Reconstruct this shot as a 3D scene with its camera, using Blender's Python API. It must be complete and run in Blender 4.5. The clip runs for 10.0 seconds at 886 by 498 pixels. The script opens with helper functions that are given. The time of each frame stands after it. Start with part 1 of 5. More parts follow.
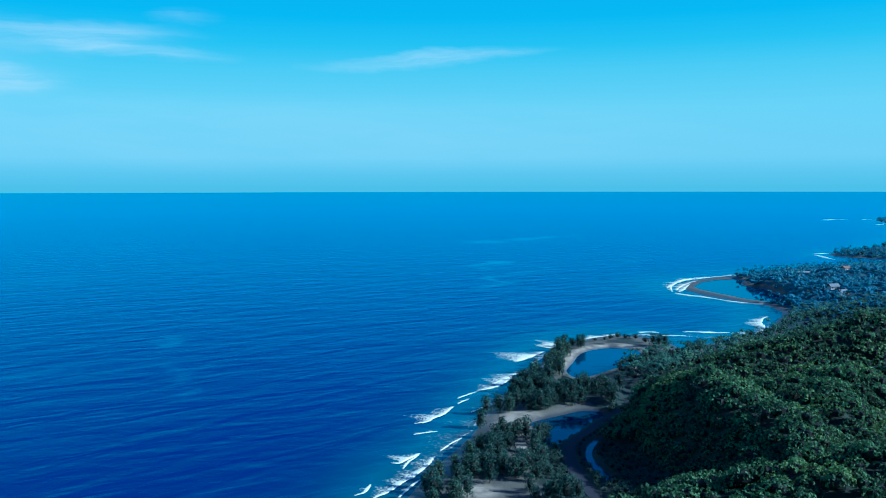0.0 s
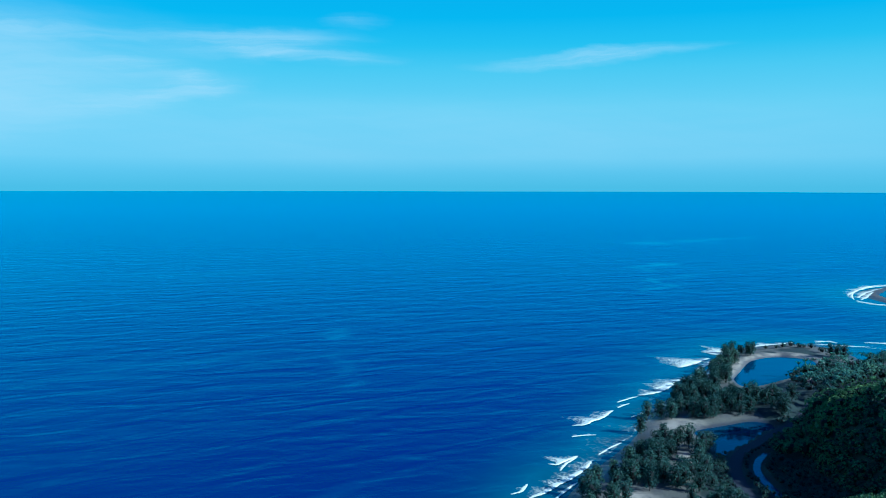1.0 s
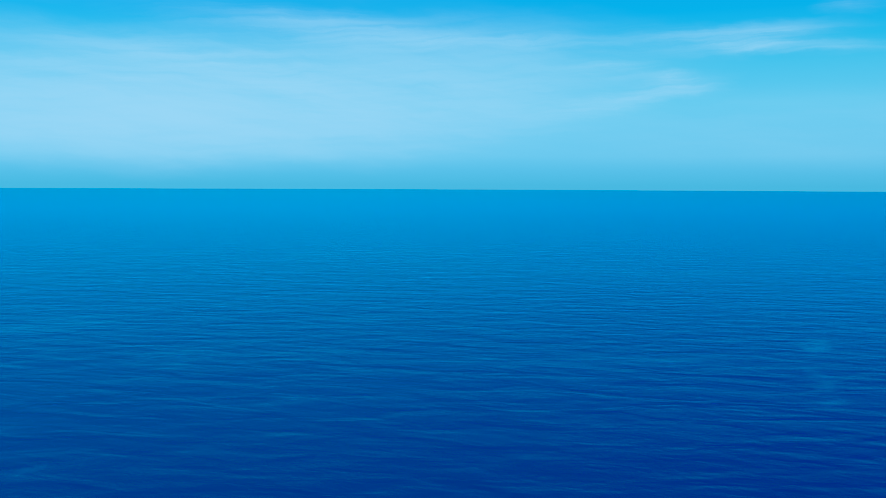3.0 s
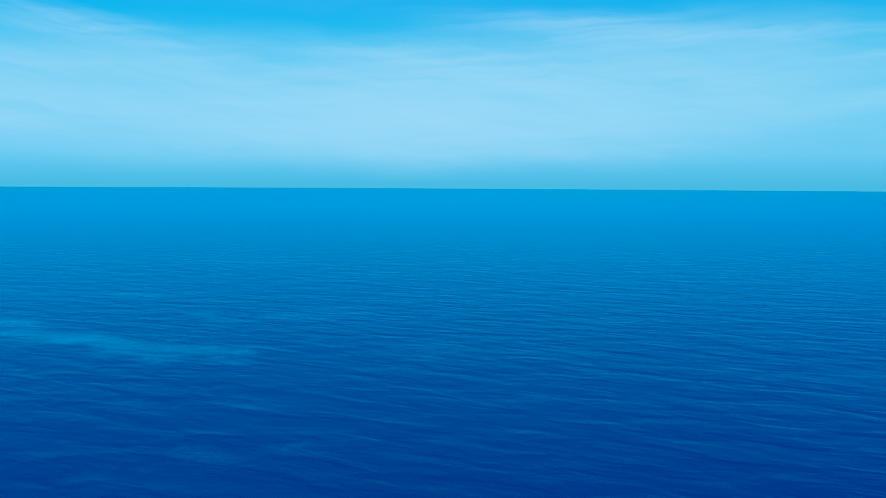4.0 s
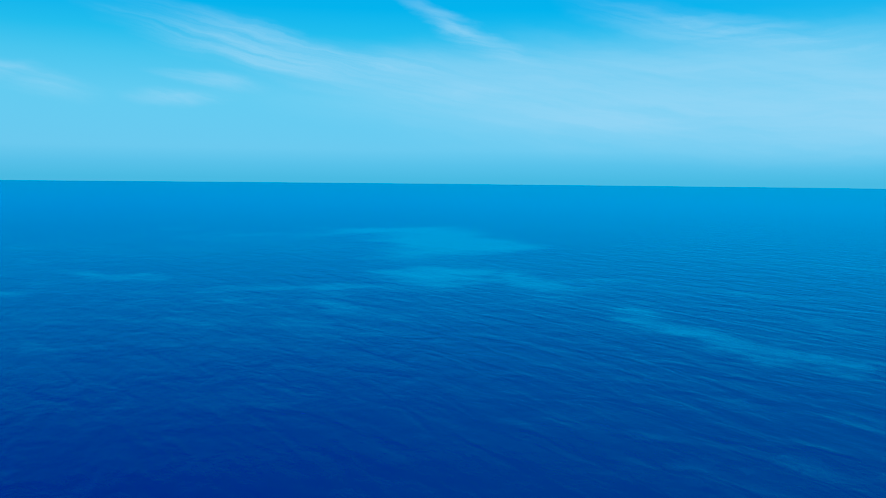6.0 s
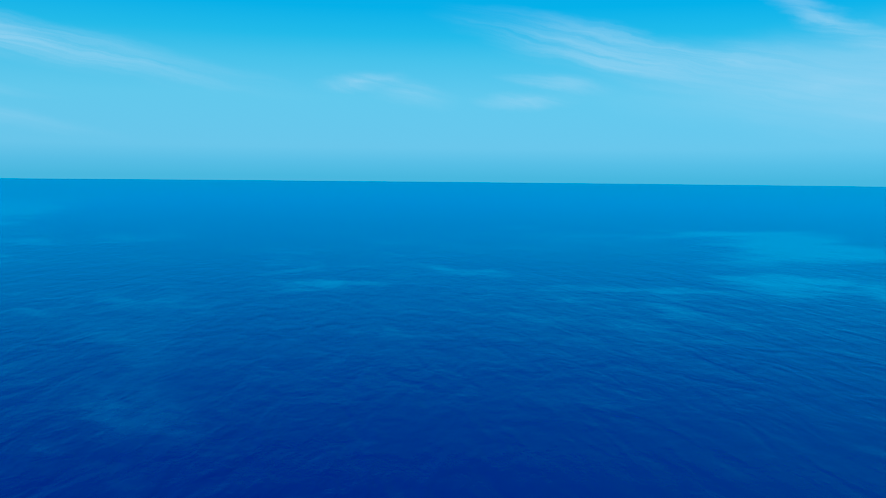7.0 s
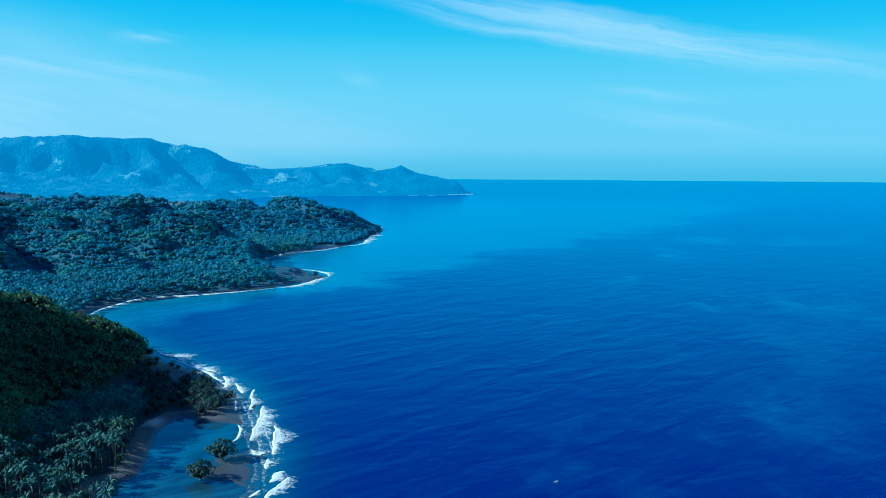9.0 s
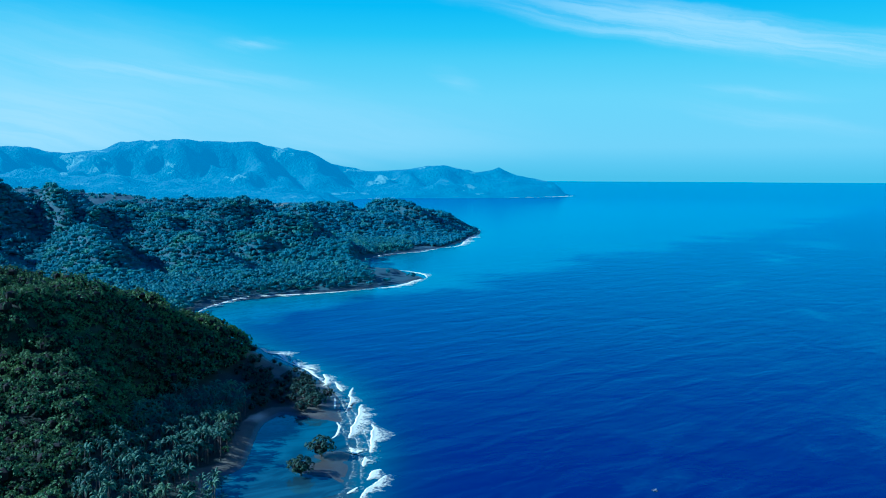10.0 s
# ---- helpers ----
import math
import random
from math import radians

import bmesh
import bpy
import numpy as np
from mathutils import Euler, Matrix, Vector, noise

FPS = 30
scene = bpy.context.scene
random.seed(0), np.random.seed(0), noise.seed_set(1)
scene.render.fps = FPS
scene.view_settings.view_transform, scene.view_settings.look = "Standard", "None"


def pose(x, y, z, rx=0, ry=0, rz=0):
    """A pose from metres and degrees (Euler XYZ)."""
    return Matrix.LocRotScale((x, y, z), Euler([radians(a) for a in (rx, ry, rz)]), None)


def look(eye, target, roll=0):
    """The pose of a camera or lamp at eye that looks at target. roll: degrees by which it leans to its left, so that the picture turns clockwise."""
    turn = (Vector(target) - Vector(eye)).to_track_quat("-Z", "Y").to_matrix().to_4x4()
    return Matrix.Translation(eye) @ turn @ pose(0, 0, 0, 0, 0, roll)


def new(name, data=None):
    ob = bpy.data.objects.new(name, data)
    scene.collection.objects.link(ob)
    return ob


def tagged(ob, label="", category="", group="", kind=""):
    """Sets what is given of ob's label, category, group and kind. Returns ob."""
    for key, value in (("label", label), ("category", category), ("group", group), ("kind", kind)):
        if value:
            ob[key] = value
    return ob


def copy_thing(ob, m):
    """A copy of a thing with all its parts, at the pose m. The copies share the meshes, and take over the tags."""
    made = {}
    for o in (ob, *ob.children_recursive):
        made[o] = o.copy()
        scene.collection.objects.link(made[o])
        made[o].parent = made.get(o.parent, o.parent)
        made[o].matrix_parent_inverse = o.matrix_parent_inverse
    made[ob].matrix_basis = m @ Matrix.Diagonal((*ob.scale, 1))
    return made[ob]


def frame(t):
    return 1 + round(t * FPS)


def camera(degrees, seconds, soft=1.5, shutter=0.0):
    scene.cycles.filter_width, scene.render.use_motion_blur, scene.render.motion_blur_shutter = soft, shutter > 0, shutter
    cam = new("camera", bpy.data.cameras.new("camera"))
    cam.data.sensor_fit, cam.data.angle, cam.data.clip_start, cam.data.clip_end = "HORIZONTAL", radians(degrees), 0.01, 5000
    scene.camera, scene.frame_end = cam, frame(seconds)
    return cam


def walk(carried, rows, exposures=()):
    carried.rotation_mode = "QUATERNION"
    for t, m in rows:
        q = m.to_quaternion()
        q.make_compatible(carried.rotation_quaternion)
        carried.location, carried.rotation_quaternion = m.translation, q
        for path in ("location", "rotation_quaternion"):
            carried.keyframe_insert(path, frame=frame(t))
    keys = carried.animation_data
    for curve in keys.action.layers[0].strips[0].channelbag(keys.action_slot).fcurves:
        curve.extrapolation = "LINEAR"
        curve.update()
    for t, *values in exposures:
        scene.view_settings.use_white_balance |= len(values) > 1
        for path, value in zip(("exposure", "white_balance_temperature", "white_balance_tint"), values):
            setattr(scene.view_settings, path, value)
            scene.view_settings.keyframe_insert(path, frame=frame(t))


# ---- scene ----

EYE = 90.0          # metres above the sea
HAZE_RIM = 4950.0   # the sea sheet ends here

# ---- camera and its turn on the spot ----
cam = camera(53.95, 10.0, soft=1.1)
PATH = [
    # seconds, yaw to the left, pitch, roll
    (0.0, 0.0, -4.04, 0.10), (0.3, 0.05, -4.07, 0.11), (0.5, 0.54, -4.10, 0.12), (0.6, 2.1, -4.09, 0.08),
    (1.0, 10.56, -4.08, -0.10), (1.5, 19.17, -4.13, -0.21), (2.0, 26.49, -4.18, -0.20), (2.5, 33.78, -4.19, -0.22),
    (2.7, 36.58, -4.20, -0.23), (3.8, 53.85, -4.25, -0.32), (4.0, 57.15, -4.27, -0.33), (4.5, 65.73, -4.30, -0.43),
    (5.0, 74.55, -4.43, -0.51), (5.5, 85.10, -4.50, -0.57), (5.7, 89.56, -4.53, -0.58), (6.8, 113.77, -4.67, -0.53),
    (7.0, 118.29, -4.70, -0.55), (7.5, 129.75, -4.76, -0.55), (8.0, 140.60, -4.83, -0.41), (8.5, 150.78, -4.85, -0.40),
    (9.0, 160.70, -4.88, -0.35), (9.3, 166.2, -4.88, -0.28), (9.5, 167.12, -4.88, -0.24), (10.0, 167.12, -4.78, -0.26),
]
walk(cam, [(t, pose(0, 0, EYE, 90 + p, 0, y) @ pose(0, 0, 0, 0, 0, -r)) for t, y, p, r in PATH],
     exposures=[(0.0, 0.67, 4300, 2), (0.9, 0.65, 4300, 2), (2.2, 0.52, 4300, 2), (4.0, 0.56, 4300, 2), (5.5, 0.56, 4300, 2), (7.0, 0.50, 4300, 2), (8.0, 0.52, 4300, 2), (9.3, 0.72, 4300, 2), (10.0, 0.72, 4300, 2)])


# ---- node helpers ----
class Nodes:
    def __init__(self, tree):
        self.tree = tree
        tree.nodes.clear()

    def add(self, kind, props=None, **inputs):
        node = self.tree.nodes.new(kind)
        p = props or {}
        if "operation" in p:
            node.operation = p["operation"]
        if "use_clamp" in p:
            node.use_clamp = p["use_clamp"]
        if "interpolation_type" in p:
            node.interpolation_type = p["interpolation_type"]
        if "vector_type" in p:
            node.vector_type = p["vector_type"]
        if "gradient_type" in p:
            node.gradient_type = p["gradient_type"]
        if "attribute_name" in p:
            node.attribute_name = p["attribute_name"]
        for key, value in inputs.items():
            name = key.replace("_", " ")
            socket = node.inputs[int(key[1:])] if key[0] == "i" and key[1:].isdigit() else node.inputs[name]
            self.put(socket, value)
        return node

    def put(self, socket, value):
        if isinstance(value, bpy.types.NodeSocket):
            self.tree.links.new(value, socket)
        elif isinstance(value, tuple) and len(value) == 3 and socket.type == "RGBA":
            socket.default_value = (*value, 1)
        else:
            socket.default_value = value

    def math(self, op, a, b=0.0, c=0.0, clamp=False):
        node = self.add("ShaderNodeMath", {"operation": op, "use_clamp": clamp}, i0=a, i1=b, i2=c)
        return node.outputs[0]

    def mix(self, fac, a, b, blend="MIX"):
        node = self.tree.nodes.new("ShaderNodeMix")
        node.data_type, node.blend_type = "RGBA", blend
        for k, v in ((0, fac), (6, a), (7, b)):
            self.put(node.inputs[k], v)
        return node.outputs[2]

    def ramp(self, fac, stops):
        node = self.add("ShaderNodeValToRGB", Fac=fac)
        e = node.color_ramp.elements
        while len(e) < len(stops):
            e.new(0.5)
        for k, (pos, col) in enumerate(stops):
            e[k].position = pos
            e[k].color = (*col, 1) if isinstance(col, tuple) else (col, col, col, 1)
        return node.outputs[0]

    def span(self, value, a, b, lo=0.0, hi=1.0):
        node = self.add("ShaderNodeMapRange", {"interpolation_type": "SMOOTHSTEP"}, i0=value, i1=a, i2=b, i3=lo, i4=hi)
        return node.outputs[0]

    def noise(self, vector, scale, detail=3.0, rough=0.55, twist=0.0):
        return self.add("ShaderNodeTexNoise", Vector=vector, Scale=scale, Detail=detail, Roughness=rough, Distortion=twist).outputs[0]

    def stretch(self, vector, scale, turn=0.0, shift=(0, 0, 0)):
        """Coordinates whose first axis lies turn degrees from +x; scale counts repeats per unit along each axis."""
        size = tuple(1 / max(k, 1e-6) for k in scale)
        return self.add("ShaderNodeMapping", {"vector_type": "TEXTURE"}, Vector=vector, Scale=size, Rotation=(0, 0, radians(turn)), Location=shift).outputs[0]


def material(name):
    m = bpy.data.materials.new(name)
    m.use_nodes = True
    return m, Nodes(m.node_tree)


# ---- sky with cirrus, and the sun in the east ----
SUN_UP, SUN_EAST = 28.0, 103.0      # degrees: height; compass bearing clockwise from +y
SKY_STRENGTH = 0.12
world = bpy.data.worlds.new("sky")
scene.world = world
world.use_nodes = True
n = Nodes(world.node_tree)
sky = n.add("ShaderNodeTexSky")
sky.sky_type, sky.sun_disc, sky.sun_elevation, sky.sun_rotation = "NISHITA", False, radians(SUN_UP), radians(SUN_EAST)
sky.altitude, sky.air_density, sky.dust_density, sky.ozone_density = 90.0, 1.0, 0.6, 2.0
vec = n.add("ShaderNodeTexCoord").outputs["Generated"]
xyz = n.add("ShaderNodeSeparateXYZ", Vector=vec)
turn = n.math("MULTIPLY", n.math("ARCTAN2", n.math("MULTIPLY", xyz.outputs[1], -1.0), n.math("MULTIPLY", xyz.outputs[0], -1.0)), 57.2958)
rise = n.math("MULTIPLY", n.math("ARCSINE", xyz.outputs[2]), 57.2958)
flat = n.add("ShaderNodeCombineXYZ", X=turn, Y=rise).outputs[0]
warp = n.add("ShaderNodeTexNoise", Vector=n.stretch(flat, (0.11, 0.35, 1.0), 6), Scale=1.0, Detail=6.0, Roughness=0.6).outputs["Color"]
warp = n.add("ShaderNodeVectorMath", {"operation": "SUBTRACT"}, i0=warp, i1=(0.5, 0.5, 0.5)).outputs[0]
warp = n.add("ShaderNodeVectorMath", {"operation": "MULTIPLY"}, i0=warp, i1=(5.0, 1.7, 0.0)).outputs[0]
bent = n.add("ShaderNodeVectorMath", {"operation": "ADD"}, i0=flat, i1=warp).outputs[0]
# cirrus streaks: bearing (from due west, southward) and height of both ends, half thickness (degrees), weight
CIRRUS = [
    (-82.0, 7.9, -96.5, 8.7, 0.33, 0.95), (-60.0, 9.0, -73.0, 8.7, 0.75, 0.50), (-65.0, 8.8, -71.5, 8.2, 0.40, 0.70), (-70.0, 8.1, -76.0, 8.2, 0.35, 0.45),
    (-61.0, 6.4, -67.0, 6.1, 0.60, 0.55), (-72.0, 10.6, -75.5, 10.6, 0.35, 0.30), (-38.0, 9.3, -60.0, 9.0, 0.55, 0.65), (-64.0, 9.0, -74.0, 9.5, 0.50, 0.45),
    (-57.0, 7.5, -63.5, 7.1, 0.45, 0.55), (-55.0, 4.4, -66.5, 6.6, 0.60, 0.65), (-61.5, 6.5, -65.0, 6.9, 0.35, 0.45), (-30.0, 10.4, -52.0, 9.9, 0.80, 0.40),
    (-3.0, 10.6, -20.0, 7.9, 0.80, 0.70), (9.0, 11.6, 0.0, 7.0, 0.55, 0.60), (9.0, 5.5, 1.0, 5.9, 0.50, 0.35), (-24.0, 8.8, -44.0, 6.3, 1.00, 0.50),
    (16.0, 8.2, 4.0, 6.6, 0.90, 0.40), (22.0, 10.0, 12.0, 7.6, 0.60, 0.35), (2.0, 4.2, -12.0, 3.8, 0.90, 0.35),
]
CIRRUS += [
    (75.0, 11.5, 42.0, 5.9, 0.95, 0.95), (72.0, 10.3, 50.0, 7.0, 0.55, 0.55), (70.0, 11.6, 55.0, 8.8, 0.60, 0.55), (36.5, 5.8, 31.5, 6.3, 0.40, 0.70), (33.5, 6.0, 28.0, 4.9, 0.55, 0.35),
    (27.0, 10.0, 9.0, 6.2, 1.10, 0.65), (24.0, 8.8, 13.0, 6.7, 0.50, 0.45), (26.0, 5.0, 20.0, 5.0, 0.35, 0.60), (24.0, 6.3, 18.0, 5.7, 0.40, 0.50),
    (63.0, 4.4, 50.0, 2.4, 0.50, 0.30), (62.0, 5.4, 53.0, 4.7, 0.30, 0.25), (106.0, 6.7, 83.0, 5.7, 0.60, 0.42), (91.5, 8.3, 87.0, 8.3, 0.35, 0.40),
    (78.2, 6.8, 75.0, 5.5, 0.50, 0.25), (112.0, 2.9, 94.0, 2.3, 1.70, 0.60),
]
# thin veils of high cloud: centre, half length, half thickness, slope, weight
# the veil 33 degrees up, above the view, is added to brighten the sea
VEILS = [(-41.0, 6.0, 28.0, 5.6, -4, 0.72), (-22.0, 5.4, 44.0, 5.2, 1, 0.64), (-10.0, 5.0, 34.0, 4.4, 3, 0.28), (-27.0, 33.0, 64.0, 24.0, 0, 1.1), (96.0, 2.5, 30.0, 4.0, 0, 0.42), (103.0, 6.0, 20.0, 5.2, 0, 0.30),
         (-80.0, 3.6, 40.0, 3.0, 0, 0.16)]
cover, haze = 0.0, 0.0
for a1, e1, a2, e2, thick, weight in CIRRUS:
    at = n.add("ShaderNodeMapping", {"vector_type": "TEXTURE"}, Vector=bent, Location=((a1 + a2) / 2, (e1 + e2) / 2, 0),
               Rotation=(0, 0, math.atan2(e1 - e2, a1 - a2)), Scale=(math.hypot(a1 - a2, e1 - e2) * 0.68, thick * 1.75, 1.0))
    puff = n.add("ShaderNodeTexGradient", {"gradient_type": "SPHERICAL"}, Vector=at.outputs[0]).outputs[1]
    cover = n.math("MULTIPLY_ADD", n.math("POWER", puff, 1.6), weight * 1.25, cover)
for a1, e1, long, thick, slope, weight in VEILS:
    at = n.add("ShaderNodeMapping", {"vector_type": "TEXTURE"}, Vector=bent, Location=(a1, e1, 0), Rotation=(0, 0, radians(slope)), Scale=(long, thick, 1.0))
    puff = n.add("ShaderNodeTexGradient", {"gradient_type": "SPHERICAL"}, Vector=at.outputs[0]).outputs[1]
    haze = n.math("MULTIPLY_ADD", n.span(puff, 0.0, 0.75), weight, haze)
south = n.span(turn, -25.0, 5.0)
falling = n.noise(n.stretch(bent, (0.055, 1.5, 1.0), 11), 1.0, 8.0, 0.64)
level_fibres = n.noise(n.stretch(bent, (0.06, 1.4, 1.0), -3), 1.0, 8.0, 0.64)
fibres = n.math("ADD", n.math("MULTIPLY", falling, south), n.math("MULTIPLY", level_fibres, n.math("SUBTRACT", 1.0, south)))
cover = n.math("MULTIPLY", cover, n.span(fibres, 0.3, 0.72, 0.2, 1.3))
wisps = n.noise(n.stretch(bent, (0.05, 0.42, 1.0), 8), 1.0, 7.0, 0.6)
haze = n.math("MULTIPLY", haze, n.span(n.math("MULTIPLY_ADD", fibres, 0.35, n.math("MULTIPLY", wisps, 0.65)), 0.33, 0.66, 0.45, 1.2))
cover = n.math("MULTIPLY", n.math("SUBTRACT", 1.0, n.math("POWER", 0.3, n.math("ADD", cover, haze))), 0.92)
height = n.math("DIVIDE", n.math("MAXIMUM", rise, 0.0), 60.0)
grade = n.ramp(height, [(0.0, (0.205, 0.495, 0.50)), (0.015, (0.25, 0.53, 0.53)), (0.032, (0.325, 0.585, 0.555)), (0.085, (0.305, 0.605, 0.555)), (0.125, (0.22, 0.565, 0.545)), (0.15, (0.15, 0.515, 0.54)),
                        (0.18, (0.118, 0.455, 0.54)), (0.21, (0.11, 0.42, 0.53)), (0.34, (0.06, 0.20, 0.43)), (0.6, (0.022, 0.085, 0.36)), (1.0, (0.012, 0.058, 0.34))])
grade = n.add("ShaderNodeVectorMath", {"operation": "SCALE"}, i0=grade, Scale=1 / SKY_STRENGTH).outputs[0]
blue = n.mix(1.0, sky.outputs[0], (0.12, 0.75, 1.0), "MULTIPLY")
base = n.mix(0.06, grade, blue)
veil = (0.60 / SKY_STRENGTH, 0.70 / SKY_STRENGTH, 0.60 / SKY_STRENGTH)
clouded = n.mix(cover, base, veil)
bg = n.add("ShaderNodeBackground", Color=clouded, Strength=SKY_STRENGTH * 0.65)
n.add("ShaderNodeOutputWorld", Surface=bg.outputs[0])

sun_data = bpy.data.lights.new("sun", "SUN")
sun_data.energy, sun_data.angle, sun_data.color = 5.0, radians(0.6), (1.0, 0.95, 0.86)
sun = new("sun", sun_data)
SUN_DIR = Vector((math.sin(radians(SUN_EAST)) * math.cos(radians(SUN_UP)), math.cos(radians(SUN_EAST)) * math.cos(radians(SUN_UP)), math.sin(radians(SUN_UP))))
sun.matrix_world = look(SUN_DIR * 400, (0, 0, 0))


# ---- plan: coast, ponds and ridges ----
def smooth(points, per=5):
    """A Catmull-Rom line through the points."""
    p = np.array(points, float)
    p = np.vstack([2 * p[0] - p[1], p, 2 * p[-1] - p[-2]])
    out = []
    for k in range(1, len(p) - 2):
        for s in np.arange(per) / per:
            a, b, c, d = p[k - 1], p[k], p[k + 1], p[k + 2]
            out.append(0.5 * (2 * b + (c - a) * s + (2 * a - 5 * b + 4 * c - d) * s ** 2 + (3 * b - a - 3 * c + d) * s ** 3))
    return np.array(out + [p[-2]])


COAST_NORTH = [
    (1900, 3700), (1500, 2900), (1150, 2330), (1060, 2080), (900, 1700), (720, 1400), (640, 1290), (567, 1212), (522, 1170), (512, 1125),
    (560, 1050), (490, 992), (430, 965), (373, 932), (299, 886), (252, 845), (220, 806), (212, 772), (216, 730), (226, 700),
    (237, 678), (246, 652), (244, 622), (233, 596), (200, 536), (164, 503), (146, 492), (133, 480), (131, 494), (125, 516), (102, 525), (83, 511), (64, 484),
    (45, 424), (29, 381), (19, 352), (11, 312), (-2, 276), (-10, 248), (-18, 205),
]
COAST_SOUTH = [
    (-14, 120), (-6, 20), (-8, -90), (-15, -190), (-24, -235), (-33, -280), (-34, -320), (-36, -352), (-30, -384), (-22, -409), (-12, -425),
    (-4, -451), (11, -489), (30, -540), (34, -590), (16, -628), (-27, -657), (-72, -677), (-118, -706), (-153, -750), (-139, -790),
    (-108, -800), (-115, -860), (-127, -926), (-169, -984), (-255, -1090), (-330, -1250), (-380, -1396), (-365, -1532), (-300, -1800),
    (-250, -2300), (-300, -2900), (-430, -3290), (-559, -3375), (-917, -3340), (-1318, -3464), (-1345, -3700), (-1200, -4200), (-1000, -4900),
]
COAST = smooth(COAST_NORTH + COAST_SOUTH)
LAGOON = smooth([(60, 421), (68, 446), (75, 467), (87, 480), (100, 482), (107, 474), (104, 455), (96, 440), (85, 428), (73, 414), (63, 406), (60, 421)])
MARSH = smooth([(40, 313), (33, 326), (46, 338), (58, 346), (66, 338), (63, 326), (54, 312), (46, 300), (38, 297), (40, 313)])
TIDE_POOL = smooth([(-13, -328), (-6, -316), (-3, -300), (-1, -285), (2, -268), (12, -258), (8, -244), (-6, -238), (-26, -242), (-24, -254), (-12, -264), (-20, -276),
                    (-32, -284), (-34, -300), (-33, -312), (-25, -319), (-13, -328)])
SPIT_LAGOON = smooth([(233, 796), (250, 824), (276, 843), (292, 842), (281, 815), (274, 790), (282, 764), (280, 735), (276, 700), (268, 680), (256, 676), (246, 692), (236, 722), (229, 752), (227, 776), (233, 796)])
ROAD = smooth([(48, 225), (43, 246), (41, 272), (44, 294), (53, 311), (62, 326), (72, 342), (84, 372)])
CHANNEL = smooth([(51, 258), (49, 268), (48, 280), (50, 291), (54, 300)])


def inside(x, y, poly):
    hit = np.zeros(x.shape, bool)
    for (ax, ay), (bx, by) in zip(poly, np.roll(poly, -1, 0)):
        if ay != by:
            hit ^= ((ay > y) != (by > y)) & (x < (bx - ax) * (y - ay) / (by - ay) + ax)
    return hit


def to_line(x, y, line):
    best = np.full(x.shape, 1e9)
    for (ax, ay), (bx, by) in zip(line[:-1], line[1:]):
        dx, dy = bx - ax, by - ay
        s = np.clip(((x - ax) * dx + (y - ay) * dy) / (dx * dx + dy * dy + 1e-9), 0, 1)
        best = np.minimum(best, (x - ax - s * dx) ** 2 + (y - ay - s * dy) ** 2)
    return np.sqrt(best)


LAND = np.vstack([COAST, [(4990, -4900), (4990, 3700)]])


def inland(x, y):
    """Metres from the shore: positive on land."""
    d = to_line(x, y, COAST)
    return np.where(inside(x, y, LAND), d, -d)


def far_rise(r):
    """The sheet lifts gently towards its rim, shaped so that the horizon falls right in the camera's view."""
    return 64.0 * np.clip((r - 2400.0) / 2550.0, 0, None) ** 3


# ridges: points (x, y, height) and half width
NORTH_SPUR = ([(68, 322, 1), (74, 336, 3), (90, 354, 5), (106, 366, 6), (128, 376, 11), (157, 386, 16.5), (180, 391, 22), (205, 394, 26), (260, 398, 20), (320, 392, 10)], 25)
NORTH_KNOLL = ([(101, 212, 13), (98, 230, 17), (95, 246, 20), (91, 262, 22), (88, 284, 22), (86, 304, 18), (84, 322, 12), (82, 338, 7), (86, 352, 4)], 17, 3.0)
NORTH_RISE = ([(64, 208, 10), (90, 212, 16), (130, 216, 20), (190, 224, 22)], 20)
NORTH_SHOULDER = ([(112, 236, 10), (118, 262, 18), (122, 290, 20), (165, 300, 20), (220, 310, 13), (320, 330, 6)], 30)
NORTH_BAY_HILL = ([(290, 600, 10), (400, 720, 24), (560, 760, 50)], 90)
SOUTH_SPUR = ([(4, -466, 0), (14, -454, 2), (26, -440, 8), (37, -426, 18), (56, -398, 33), (75, -374, 42), (95, -352, 46), (140, -335, 40), (200, -320, 28)], 36, 3.2)
SOUTH_BENCH = ([(82, -330, 42), (66, -352, 37), (50, -372, 26), (36, -394, 12), (26, -412, 2)], 23, 3.4)
SOUTH_SLOPE = ([(78, -235, 2), (105, -245, 12), (150, -250, 24), (220, -260, 30)], 38)
SOUTH_SHELF = ([(50, -227, 4), (57, -253, 9), (64, -292, 20), (70, -325, 32), (80, -352, 42)], 24, 3.0)
SOUTH_BACK = ([(95, -255, 13), (100, -292, 26), (112, -330, 38)], 36)
BAY_HILL = ([(-96, -828, 10), (-82, -856, 17), (-62, -905, 27), (-32, -938, 44), (2, -950, 46), (33, -950, 59), (91, -945, 62), (133, -940, 59), (176, -935, 75), (234, -925, 73), (300, -915, 64), (400, -900, 45)], 82)
BAY_SPUR_EAST = ([(176, -935, 75), (150, -850, 52), (118, -760, 30), (92, -700, 8)], 34)
BAY_SPUR_MID = ([(91, -945, 62), (72, -870, 48), (40, -790, 28), (12, -735, 8)], 30)
BAY_SPUR_WEST = ([(33, -950, 59), (6, -890, 38), (-30, -830, 22), (-60, -790, 8)], 28)
BAY_SPUR_FAR_EAST = ([(300, -915, 60), (250, -800, 38), (205, -700, 20), (170, -640, 6)], 48)
FOOTHILLS = ([(1100, -2600, 110), (750, -2700, 96), (480, -2800, 84), (150, -2900, 64), (-150, -3000, 44), (-350, -3100, 20)], 130)
